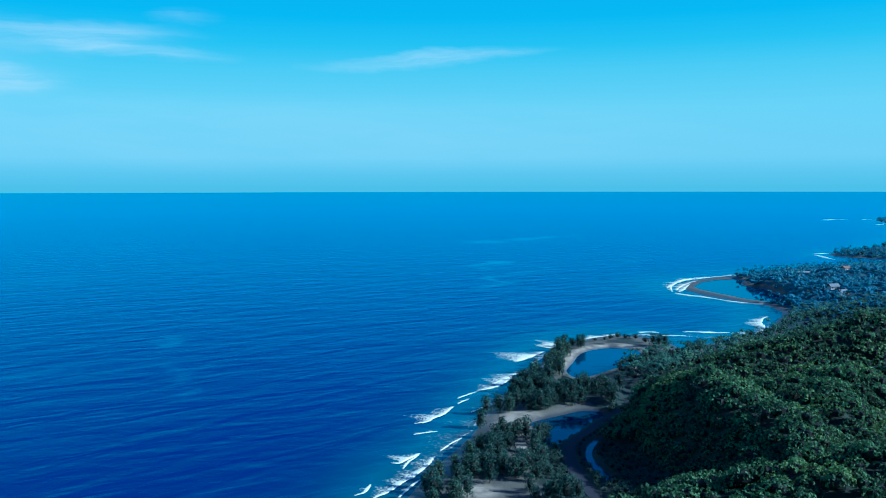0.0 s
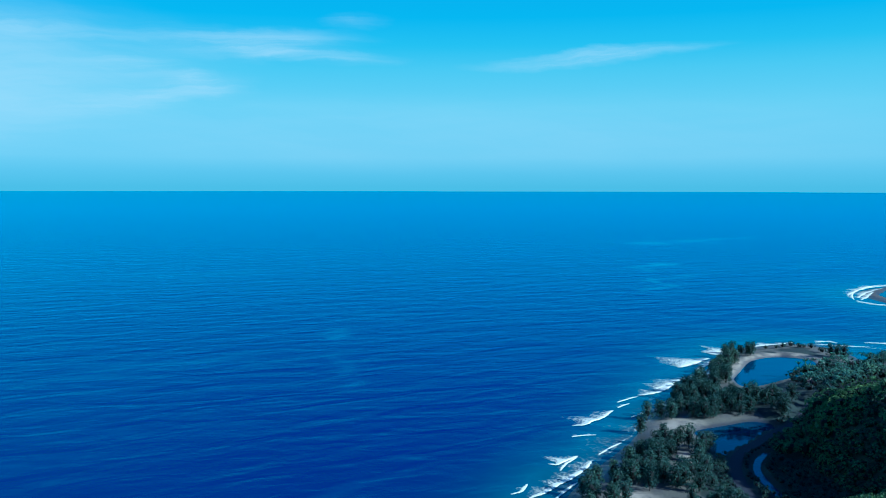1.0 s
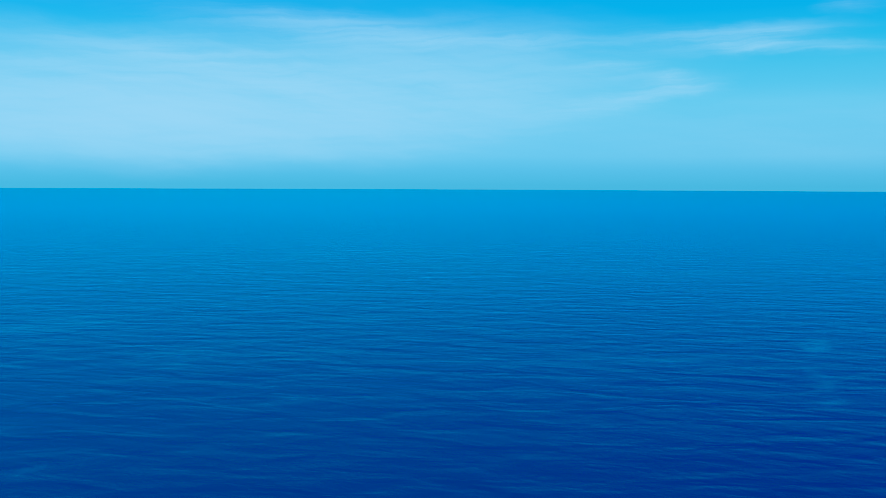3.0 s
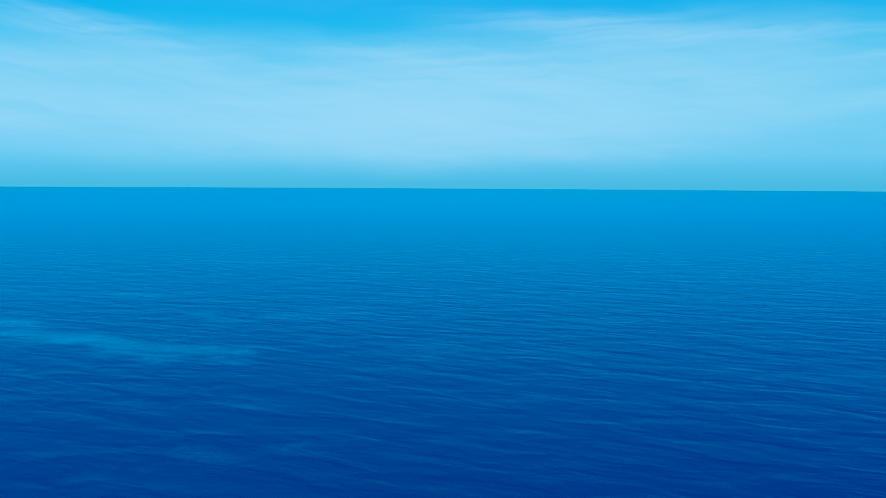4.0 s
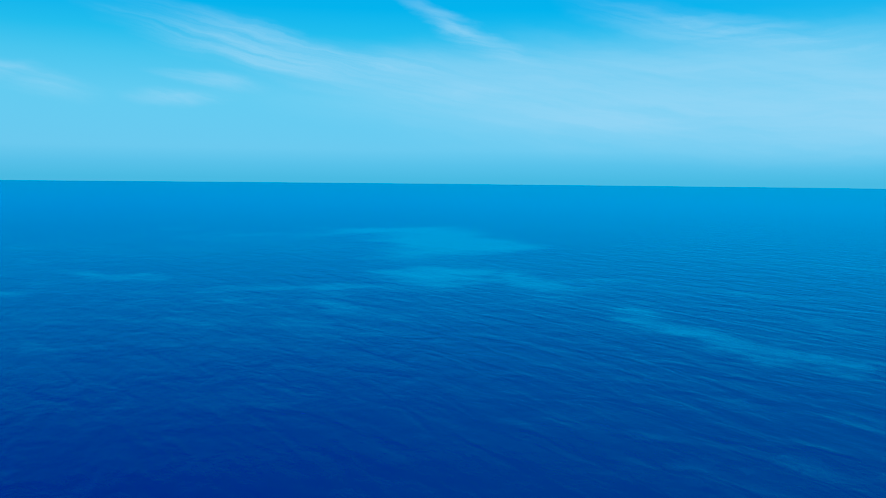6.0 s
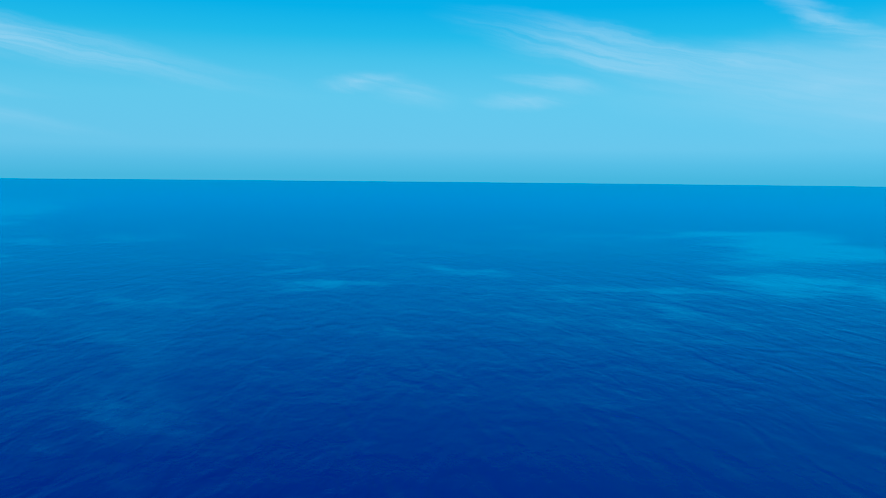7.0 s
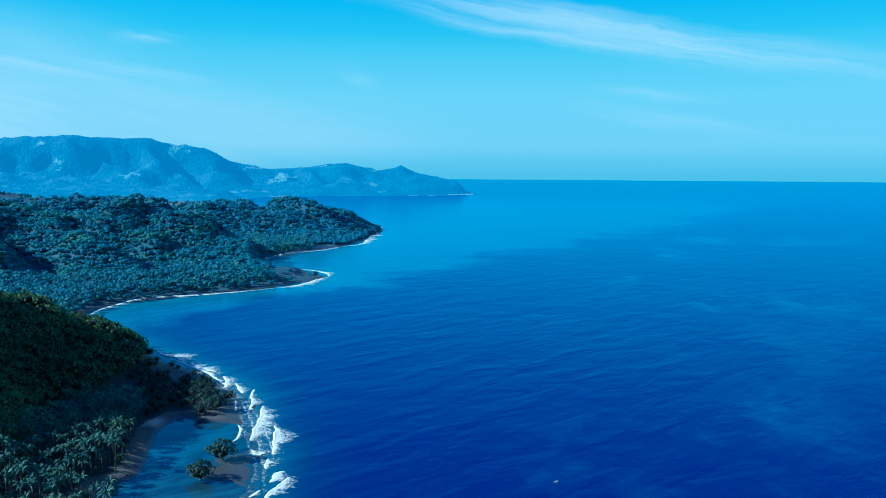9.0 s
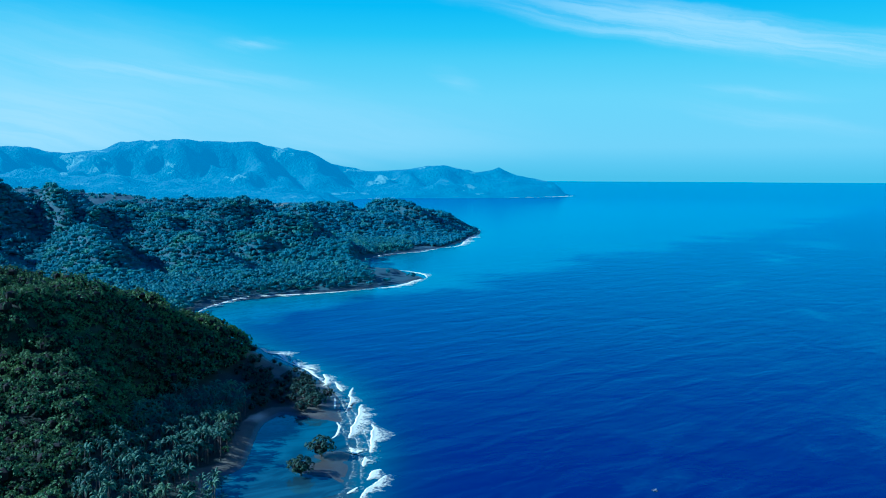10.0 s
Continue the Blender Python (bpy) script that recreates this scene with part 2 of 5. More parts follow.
NEAR_FOOTHILLS = ([(700, -2350, 92), (350, -2450, 62), (60, -2450, 40), (-150, -2400, 16)], 110)
CAPE_HILL = ([(-370, -1398, 1), (-330, -1400, 14), (-270, -1390, 28), (-200, -1350, 46), (-110, -1300, 50), (0, -1300, 42), (160, -1350, 44), (400, -1300, 52)], 120)
UPLAND = ([(60, -1750, 22), (300, -1800, 42), (700, -1700, 70)], 260)
FAR_UPLAND = ([(-150, -2500, 35), (200, -2700, 66), (700, -2500, 92)], 300)
RIDGES = [NORTH_RISE, NORTH_SPUR, NORTH_KNOLL, NORTH_SHOULDER, NORTH_BAY_HILL, SOUTH_SPUR, SOUTH_BENCH, SOUTH_SLOPE, SOUTH_SHELF, SOUTH_BACK, BAY_HILL, BAY_SPUR_EAST, BAY_SPUR_MID, BAY_SPUR_WEST, BAY_SPUR_FAR_EAST, FOOTHILLS, NEAR_FOOTHILLS, CAPE_HILL, UPLAND, FAR_UPLAND]
RANGE = [
    (-1345, -3640, 2), (-1300, -3670, 30), (-1240, -3690, 50), (-1180, -3712, 70), (-1108, -3738, 84), (-1050, -3755, 84), (-956, -3781, 88), (-833, -3810, 122),
    (-700, -3830, 100), (-511, -3866, 92), (-400, -3880, 106), (-314, -3887, 132), (-168, -3896, 198), (-23, -3900, 220), (200, -3890, 222), (418, -3878, 212), (560, -3860, 170),
    (680, -3840, 148), (943, -3784, 172), (1500, -3500, 230), (2400, -3000, 300),
]
HEADLAND = [(-1190, -3710, 66), (-1130, -3730, 94), (-1106, -3738, 115), (-1080, -3746, 106), (-1030, -3760, 92)]


def ridge_height(x, y, points, width, power=2.0):
    """Height of a ridge along the points; a higher power gives a flatter top and steeper flanks."""
    top = np.zeros(x.shape)
    for (ax, ay, az), (bx, by, bz) in zip(points[:-1], points[1:]):
        dx, dy = bx - ax, by - ay
        s = np.clip(((x - ax) * dx + (y - ay) * dy) / (dx * dx + dy * dy), 0, 1)
        d2 = (x - ax - s * dx) ** 2 + (y - ay - s * dy) ** 2
        top = np.maximum(top, (az + s * (bz - az)) * np.exp(-(d2 / width ** 2) ** (power / 2)))
    return top


def wave_noise(x, y, size, seed):
    """Soft noise from a few turned sine waves, about -1 to 1."""
    rng = np.random.RandomState(seed)
    total = np.zeros(x.shape)
    for k in range(7):
        a, f, p = rng.uniform(0, 6.283), (0.6 + 0.25 * k) / size, rng.uniform(0, 6.283)
        total += np.sin((x * np.cos(a) + y * np.sin(a)) * f * 6.283 + p + 1.3 * np.sin((x * np.sin(a) - y * np.cos(a)) * f * 3.1 + p)) / (1 + 0.4 * k)
    return total / 2.6


def terrain(x, y):
    s = inland(x, y)
    z = np.where(s > 0, 1.6 * (1 - np.exp(-np.clip(s, 0, None) / 14)), np.clip(s * 0.06, -4, 0))
    z += np.clip((s - 30) / 120, 0, 1) * 1.2 + np.clip((s - 260) / 1200, 0, 1) * 25
    hills = np.zeros(x.shape)
    for points, width, *power in RIDGES:
        hills = np.maximum(hills, ridge_height(x, y, points, width, *power))
    hills = np.maximum(hills, ridge_height(x, y, RANGE, 330) * 0.95)
    hills = np.maximum(hills, ridge_height(x, y, HEADLAND, 80))
    far = np.hypot(x, y)
    spurs = np.clip((far - 2200) / 900, 0, 1) * (1 - ridge_height(x, y, [(*row[:2], 1.0) for row in RANGE], 130))
    hills *= 1 - spurs * 0.66 * np.clip(np.abs(wave_noise(x + 0.35 * y, y * 0.45, 330, 6)) * 1.3, 0, 1) + spurs * (0.24 * wave_noise(x, y, 170, 5) + 0.13 * wave_noise(x, y, 80, 55))
    folds = np.clip((far - 600) / 120, 0, 1) * np.clip((1800 - far) / 200, 0, 1) * np.clip((s - 10) / 60, 0, 1)
    across = x + 0.25 * y
    hills *= 1 + folds * (0.20 * wave_noise(across, y * 0.4, 105, 41) + 0.11 * wave_noise(across, y * 0.55, 52, 43))
    hills *= 1 - 0.34 * folds * np.clip(1 - 2.6 * np.abs(wave_noise(x + 0.3 * y, y * 0.5, 180, 44)), 0, 1)
    lift = np.clip(s / np.where(far > 600, np.where((y < -770) & (y > -900), 14, 55), 12), 0, 1)
    z += hills * lift * lift * (3 - 2 * lift)
    z += np.clip(s / 40, 0, 1) * (0.5 + np.where(far > 520, 0.11, 0.05) * np.clip(hills, 0, 70)) * wave_noise(x, y, 45, 3) * np.clip(2.4 - far / 1400, 0.4, 1)
    z += np.clip((far - 3000) / 300, 0, 1) * np.clip(hills / 60, 0, 1) * np.clip(s / 90, 0, 1) * (4.5 * wave_noise(x, y, 75, 31) + 5.0 * wave_noise(x, y, 160, 32))
    for pool, deep in ((LAGOON, 1.6), (MARSH, 1.5), (TIDE_POOL, 1.0), (SPIT_LAGOON, 1.2)):
        near = (np.abs(x - pool[:, 0].mean()) < 90) & (np.abs(y - pool[:, 1].mean()) < 140)
        if near.any():
            d = to_line(x[near], y[near], pool)
            d = np.where(inside(x[near], y[near], pool), -d, d)
            z[near] = np.where(d < 0, np.maximum(-deep, d * 0.35), np.minimum(z[near], 0.1 + d * 0.28 + np.clip(d - 7, 0, None) * 3))
    bar = (x < -6) & (x > -60) & (y > -290) & (y < -225) & (s > -6)      # the tidal bar lies almost awash
    z = np.where(bar, np.minimum(z, 0.02 + 0.35 * wave_noise(x, y, 16, 21)), z)
    near = (x > 20) & (x < 110) & (y > 215) & (y < 385)
    if near.any():
        d = to_line(x[near], y[near], ROAD)
        z[near] = np.where(d < 9, np.minimum(z[near], 1.5 + np.clip(d - 4.5, 0, None) * 0.5), z[near])
        z[near] = np.where(d < 4.5, 1.5, z[near])
        d = to_line(x[near], y[near], CHANNEL)
        z[near] = np.where(d < 4, np.minimum(z[near], 1.0 + np.clip(d - 1.6, 0, None) * 0.8), z[near])
    return z + far_rise(far)


# ---- materials ----
def leaf_material(name, dark, light, dry, amount=0.25, thin=0.22, vary=0.6):
    """Foliage: each leaf clump has its own green, some clumps are yellower; a little light comes through."""
    m, n = material(name)
    island = n.add("ShaderNodeNewGeometry").outputs["Random Per Island"]
    own = n.add("ShaderNodeObjectInfo").outputs["Random"]
    place = n.add("ShaderNodeNewGeometry").outputs["Position"]
    stand = n.noise(place, 0.045, 3.0)
    tone = n.add("ShaderNodeAttribute", {"attribute_name": "tone"}).outputs["Fac"]      # one tone a tree in the joined woods
    alone = n.add("ShaderNodeAttribute", {"attribute_name": "alone"}).outputs["Fac"]    # 1 on single trees
    green = n.mix(n.math("ADD", n.math("MULTIPLY_ADD", island, vary, (0.6 - vary) * 0.5), n.math("MULTIPLY", n.math("MULTIPLY_ADD", own, alone, tone), 0.4)), dark, light)
    green = n.mix(n.math("MULTIPLY", n.span(stand, 0.52, 0.66), amount * 2.4, clamp=True), green, dry)
    core_shade = n.add("ShaderNodeAttribute", {"attribute_name": "core_shade"}).outputs["Fac"]     # 1 on a crown's core
    # the shade inside a crown is painted on its core, near black
    green = n.mix(core_shade, green, (0.010, 0.011, 0.009))
    front = n.add("ShaderNodeBsdfPrincipled", Base_Color=green, Roughness=0.62)
    n.put(front.inputs["Specular IOR Level"], 0.14)
    back = n.add("ShaderNodeBsdfTranslucent", Color=n.mix(0.35, green, (0.12, 0.18, 0.04)))
    both = n.add("ShaderNodeMixShader", Fac=n.math("MULTIPLY", n.math("SUBTRACT", 1.0, core_shade), thin), i1=front.outputs[0], i2=back.outputs[0])
    n.add("ShaderNodeOutputMaterial", Surface=both.outputs[0])
    return m


LEAF = leaf_material("forest_leaves", (0.006, 0.019, 0.017), (0.132, 0.265, 0.092), (0.17, 0.275, 0.074), 0.25, 0.22, 0.62)
# haze painted into the next three leaf colours: paler and bluer than near woods
LEAF_BAY_HAZE = leaf_material("hazed_bay_leaves", (0.044, 0.19, 0.265), (0.090, 0.30, 0.315), (0.115, 0.32, 0.26), 0.4, 0.5, 0.12)
LEAF_CAPE_HAZE = leaf_material("hazed_cape_leaves", (0.050, 0.20, 0.295), (0.082, 0.285, 0.345), (0.105, 0.30, 0.29), 0.4, 0.5, 0.12)
LEAF_VILLAGE_HAZE = leaf_material("hazed_village_leaves", (0.030, 0.14, 0.21), (0.090, 0.265, 0.325), (0.12, 0.28, 0.25), 0.2, 0.35, 0.25)
LEAF_SHORE = leaf_material("shore_tree_needles", (0.009, 0.03, 0.028), (0.052, 0.108, 0.07), (0.07, 0.115, 0.052), 0.2, 0.1, 0.4)
LEAF_PALM = leaf_material("palm_fronds", (0.011, 0.042, 0.037), (0.098, 0.215, 0.125), (0.12, 0.21, 0.095), 0.3, 0.14, 0.5)


def solid(name, colour, rough, grain=0.4, size=2.0, bump=0.0):
    m, n = material(name)
    place = n.add("ShaderNodeNewGeometry").outputs["Position"]
    spots = n.noise(place, size, 5.0)
    col = n.mix(n.math("MULTIPLY", spots, grain), colour, tuple(c * 0.35 for c in colour))
    b = n.add("ShaderNodeBsdfPrincipled", Base_Color=col, Roughness=rough)
    if bump:
        n.put(b.inputs["Normal"], n.add("ShaderNodeBump", Strength=bump, Distance=0.1, Height=spots).outputs[0])
    n.add("ShaderNodeOutputMaterial", Surface=b.outputs[0])
    return m


BARK = solid("bark", (0.11, 0.09, 0.07), 0.9, 0.9, 3.0, 0.4)
ASPHALT = solid("worn_asphalt", (0.014, 0.017, 0.022), 0.9, 0.6, 1.2)
ROOF_TIN = solid("weathered_tin_roof", (0.17, 0.20, 0.20), 0.7, 0.8, 0.7)
ROOF_RUST = solid("rusty_tin_roof", (0.16, 0.10, 0.07), 0.7, 0.8, 0.7)
WALL_PLASTER = solid("limewashed_wall", (0.42, 0.42, 0.39), 0.9, 0.5, 1.0)
DARK_GLASS = solid("dark_window", (0.03, 0.035, 0.04), 0.2, 0.2, 1.0)
BOAT_PAINT = solid("white_boat_paint", (0.75, 0.75, 0.73), 0.45, 0.3, 2.0)
BAMBOO = solid("bamboo", (0.42, 0.33, 0.16), 0.6, 0.5, 4.0)


def ground_material():
    """Beach sand near the shore, leaf litter and grass inland, wet sand at the water's edge."""
    m, n = material("shore_sand_and_forest_floor")
    place = n.add("ShaderNodeNewGeometry").outputs["Position"]
    z = n.add("ShaderNodeSeparateXYZ", Vector=place).outputs[2]
    sandy = n.add("ShaderNodeAttribute", {"attribute_name": "sandy"}).outputs["Fac"]
    bare = n.add("ShaderNodeAttribute", {"attribute_name": "bare"}).outputs["Fac"]
    coarse, fine = n.noise(place, 0.11, 5.0), n.noise(place, 1.4, 4.0)
    sand = n.mix(fine, (0.12, 0.112, 0.072), (0.07, 0.068, 0.047))
    sand = n.mix(n.span(coarse, 0.45, 0.7), sand, (0.07, 0.067, 0.054))
    pale = n.add("ShaderNodeAttribute", {"attribute_name": "pale"}).outputs["Fac"]
    sand = n.mix(n.math("MULTIPLY", pale, n.span(coarse, 0.75, 0.4)), sand, (0.52, 0.44, 0.29))
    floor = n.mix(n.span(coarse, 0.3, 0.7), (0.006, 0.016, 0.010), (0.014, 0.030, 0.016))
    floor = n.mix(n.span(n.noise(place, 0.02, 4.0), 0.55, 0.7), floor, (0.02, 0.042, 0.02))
    # haze painted into the far floor: blue-green instead of brown-green
    air_haze = n.add("ShaderNodeAttribute", {"attribute_name": "air_haze"}).outputs["Fac"]
    floor = n.mix(air_haze, floor, n.mix(coarse, (0.012, 0.058, 0.082), (0.018, 0.078, 0.092)))
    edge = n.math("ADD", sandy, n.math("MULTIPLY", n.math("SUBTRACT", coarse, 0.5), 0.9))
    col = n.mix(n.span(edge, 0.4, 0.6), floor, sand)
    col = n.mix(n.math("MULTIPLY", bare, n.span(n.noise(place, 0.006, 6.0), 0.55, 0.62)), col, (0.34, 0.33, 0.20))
    wet = n.math("MULTIPLY", n.span(z, 1.15, 0.2), n.span(sandy, 0.0, 0.3))
    col = n.mix(n.math("MULTIPLY", wet, 0.75), col, (0.038, 0.040, 0.038))
    rough = n.span(wet, 0.2, 1.0, 0.92, 0.45)
    b = n.add("ShaderNodeBsdfPrincipled", Base_Color=col, Roughness=rough)
    n.put(b.inputs["Normal"], n.add("ShaderNodeBump", Strength=0.5, Distance=0.25, Height=n.math("ADD", fine, n.math("MULTIPLY", coarse, 2.0))).outputs[0])
    n.add("ShaderNodeOutputMaterial", Surface=b.outputs[0])
    return m


GROUND = ground_material()



def distance_material():
    """The far range: a blue glow painted in for the air in front of it, paler on cleared slopes."""
    m, n = material("haze_glow_range")
    place = n.add("ShaderNodeNewGeometry").outputs["Position"]
    level = n.stretch(place, (1.0, 1.0, 0.6))
    woods_here = n.noise(level, 0.02, 7.0, 0.65)
    cleared = n.span(n.noise(level, 0.0060, 8.0, 0.66), 0.60, 0.64)
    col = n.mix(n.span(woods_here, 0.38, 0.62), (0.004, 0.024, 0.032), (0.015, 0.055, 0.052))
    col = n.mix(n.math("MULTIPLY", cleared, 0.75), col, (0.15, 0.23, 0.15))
    # the emission is the painted haze; the slopes themselves give off no light
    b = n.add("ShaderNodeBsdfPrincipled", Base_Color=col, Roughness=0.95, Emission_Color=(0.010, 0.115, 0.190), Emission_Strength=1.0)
    lumps = n.math("ADD", n.noise(place, 0.012, 4.0, 0.6), n.math("MULTIPLY", n.noise(place, 0.09, 4.0, 0.65), 0.3))
    n.put(b.inputs["Normal"], n.add("ShaderNodeBump", Strength=0.8, Distance=36.0, Height=lumps).outputs[0])
    n.add("ShaderNodeOutputMaterial", Surface=b.outputs[0])
    return m


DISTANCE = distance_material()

# slicks on the sea: both ends, half width, weight
SLICKS = [
    (-1352, -292, -1690, -200, 160, 1.05), (-1690, -190, -900, -90, 130, 1.1), (-980, -96, -660, -98, 60, 0.9), (-930, -72, -650, 50, 40, 0.8), (-680, 40, -360, 165, 30, 0.72), (-700, -900, -1500, -150, 520, 0.42), (-420, -420, -620, 60, 170, 0.36),
    (-1335, -543, -1240, -388, 90, 0.6), (-1227, -388, -1480, -315, 90, 0.6), (-629, -257, -690, -190, 24, 0.6), (-690, -190, -510, -57, 24, 0.6), (-576, -475, -788, -524, 26, 0.6),
    (-788, -500, -676, -249, 30, 0.7), (-690, -260, -710, -71, 34, 0.7), (-1396, -665, -1472, -566, 90, 0.7), (-651, -1100, -522, -693, 18, 0.6), (-548, -503, -638, -348, 24, 0.7),
]
SLICKS += [
    (-115, 330, -140, 480, 12, 0.42), (-140, 470, -160, 560, 15, 0.55), (-160, 556, -135, 650, 16, 0.4), (32, 735, 62, 935, 16, 0.75), (62, 930, 48, 1127, 18, 0.8), (-82, 1497, 109, 1445, 40, 0.85),
    (109, 1445, 299, 1667, 40, 0.85), (-370, 1428, -350, 1460, 60, 0.9), (-665, 1303, -188, 1270, 36, 0.45), (-800, 700, -350, 900, 30, 0.4), (-1100, 1250, -500, 1500, 60, 0.4),
]


def sea_material(name, still=False):
    """Deep clear water: blue body colour, turquoise over the shallows, wind ripples over a long swell, calm slicks."""
    m, n = material(name)
    place = n.add("ShaderNodeNewGeometry").outputs["Position"]
    shoal = n.add("ShaderNodeAttribute", {"attribute_name": "shoal"}).outputs["Fac"]
    out = n.add("ShaderNodeVectorMath", {"operation": "LENGTH"}, i0=place).outputs["Value"]
    drift = n.add("ShaderNodeTexNoise", Vector=n.stretch(place, (0.0035, 0.006, 0.0), 150), Scale=1.0, Detail=9.0, Roughness=0.66)
    shift = n.add("ShaderNodeVectorMath", {"operation": "SUBTRACT"}, i0=drift.outputs["Color"], i1=(0.5, 0.5, 0.5)).outputs[0]
    shift = n.add("ShaderNodeVectorMath", {"operation": "SCALE"}, i0=shift, Scale=n.math("MULTIPLY", out, 0.34)).outputs[0]
    moved = n.add("ShaderNodeVectorMath", {"operation": "ADD"}, i0=place, i1=shift).outputs[0]
    level = n.add("ShaderNodeVectorMath", {"operation": "MULTIPLY"}, i0=moved, i1=(1.0, 1.0, 0.0)).outputs[0]
    slick = 0.0
    for x1, y1, x2, y2, wide, weight in SLICKS:
        at = n.add("ShaderNodeMapping", {"vector_type": "TEXTURE"}, Vector=level, Location=((x1 + x2) / 2, (y1 + y2) / 2, 0), Rotation=(0, 0, math.atan2(y2 - y1, x2 - x1)),
                   Scale=(math.hypot(x2 - x1, y2 - y1) * 0.72, wide * 1.5, 1.0))
        puff = n.add("ShaderNodeTexGradient", {"gradient_type": "SPHERICAL"}, Vector=at.outputs[0]).outputs[1]
        slick = n.math("MAXIMUM", slick, n.math("MULTIPLY", n.span(puff, 0.0, 0.9), weight))
    torn = n.noise(n.stretch(place, (0.010, 0.034, 0.0), 62), 1.0, 8.0, 0.7)
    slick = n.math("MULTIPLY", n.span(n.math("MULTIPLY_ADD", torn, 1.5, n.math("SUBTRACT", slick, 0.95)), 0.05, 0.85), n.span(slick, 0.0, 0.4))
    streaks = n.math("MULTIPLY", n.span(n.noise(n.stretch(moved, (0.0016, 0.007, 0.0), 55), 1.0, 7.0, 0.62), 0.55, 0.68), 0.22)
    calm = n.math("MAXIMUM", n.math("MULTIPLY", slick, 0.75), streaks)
    # small torn patches of smooth water west of the point
    north = n.add("ShaderNodeSeparateXYZ", Vector=place).outputs[1]
    flecks = n.span(n.noise(n.stretch(moved, (0.007, 0.013, 0.0), 70), 1.0, 9.0, 0.68), 0.52, 0.68, 0.0, 0.5)
    flecks = n.math("MULTIPLY", flecks, n.math("MULTIPLY", n.span(n.noise(place, 0.003, 3.0), 0.42, 0.58), n.math("MULTIPLY", n.span(north, 500.0, 150.0), n.span(out, 350.0, 700.0, 0.4, 1.0))))
    calm = n.math("MAXIMUM", calm, flecks)
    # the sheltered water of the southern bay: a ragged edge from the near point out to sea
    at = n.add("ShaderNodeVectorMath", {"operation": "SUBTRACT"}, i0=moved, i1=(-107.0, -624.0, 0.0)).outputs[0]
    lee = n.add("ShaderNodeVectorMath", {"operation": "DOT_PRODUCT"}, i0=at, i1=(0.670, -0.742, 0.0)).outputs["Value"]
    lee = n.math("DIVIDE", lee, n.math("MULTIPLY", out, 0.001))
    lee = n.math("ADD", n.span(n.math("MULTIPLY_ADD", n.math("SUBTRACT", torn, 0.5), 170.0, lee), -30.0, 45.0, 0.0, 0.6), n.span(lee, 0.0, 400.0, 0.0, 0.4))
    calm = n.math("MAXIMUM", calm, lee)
    calm = n.math("MAXIMUM", calm, n.span(out, 2300.0, 4900.0, 0.0, 0.7))      # haze painted in: paler, smoother water towards the horizon
    if still:
        calm = 1.0
    shelf = n.math("ADD", shoal, n.math("MULTIPLY", n.math("SUBTRACT", n.noise(place, 0.05, 4.0, 0.6), 0.5), n.math("MULTIPLY", shoal, 0.9)))
    body = n.ramp(shelf, [(0.0, (0.0021, 0.0058, 0.090)), (0.12, (0.004, 0.028, 0.088)), (0.36, (0.018, 0.088, 0.118)), (0.6, (0.027, 0.085, 0.10)), (0.88, (0.030, 0.060, 0.066))])
    # calm water paled: mirrored sky, and haze far out, painted into the body
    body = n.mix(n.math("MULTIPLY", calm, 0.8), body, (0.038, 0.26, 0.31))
    if still:
        mottle = n.noise(n.stretch(place, (0.05, 0.12, 0.0), 20), 1.0, 5.0, 0.6, 1.0)
        clear = n.mix(n.span(mottle, 0.4, 0.65), (0.020, 0.048, 0.055), (0.036, 0.10, 0.115))
        body = n.mix(shoal, (0.004, 0.022, 0.075), clear)
    swell = n.noise(n.stretch(place, (0.026, 0.062, 0.0), 33), 1.0, 2.0, 0.5, 0.5)
    chop = n.noise(n.stretch(place, (0.075, 0.14, 0.0), 24), 1.0, 4.0, 0.55, 0.5)
    ripple = n.noise(n.stretch(place, (0.4, 0.7, 0.0), 42), 1.0, 2.0, 0.5)
    gusts = n.span(n.noise(place, 0.012, 3.0), 0.35, 0.65, 0.55, 1.15)
    height = n.math("MULTIPLY_ADD", swell, 3.2, n.math("MULTIPLY", gusts, n.math("MULTIPLY_ADD", chop, 1.15, n.math("MULTIPLY", ripple, 0.16))))
    open_water = n.span(north, -500.0, 350.0, 0.68, 1.1)        # the southern water lies more sheltered
    upward = n.add("ShaderNodeCombineXYZ", Z=1.0).outputs[0]
    bump = n.add("ShaderNodeBump", Distance=0.05 if still else 1.0, Height=height, Normal=upward)
    n.put(bump.inputs["Strength"], n.math("MULTIPLY", n.span(calm, 0.0, 1.0, 0.26, 0.12), n.math("MULTIPLY", n.span(out, 600.0, 4200.0, 1.0, 0.28), open_water)) if not still else 0.3)
    under = n.add("ShaderNodeBsdfDiffuse", Color=body, Normal=bump.outputs[0])
    shine = n.add("ShaderNodeBsdfGlossy", Color=(0.12, 0.675, 0.92), Normal=bump.outputs[0])
    n.put(shine.inputs["Roughness"], n.span(calm, 0.0, 1.0, 0.22, 0.15) if not still else 0.04)
    fresnel = n.add("ShaderNodeFresnel", IOR=1.31, Normal=bump.outputs[0]).outputs[0]
    both = n.add("ShaderNodeMixShader", Fac=fresnel, i1=under.outputs[0], i2=shine.outputs[0])
    n.add("ShaderNodeOutputMaterial", Surface=both.outputs[0])
    return m


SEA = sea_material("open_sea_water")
POND = sea_material("still_lagoon_water", still=True)


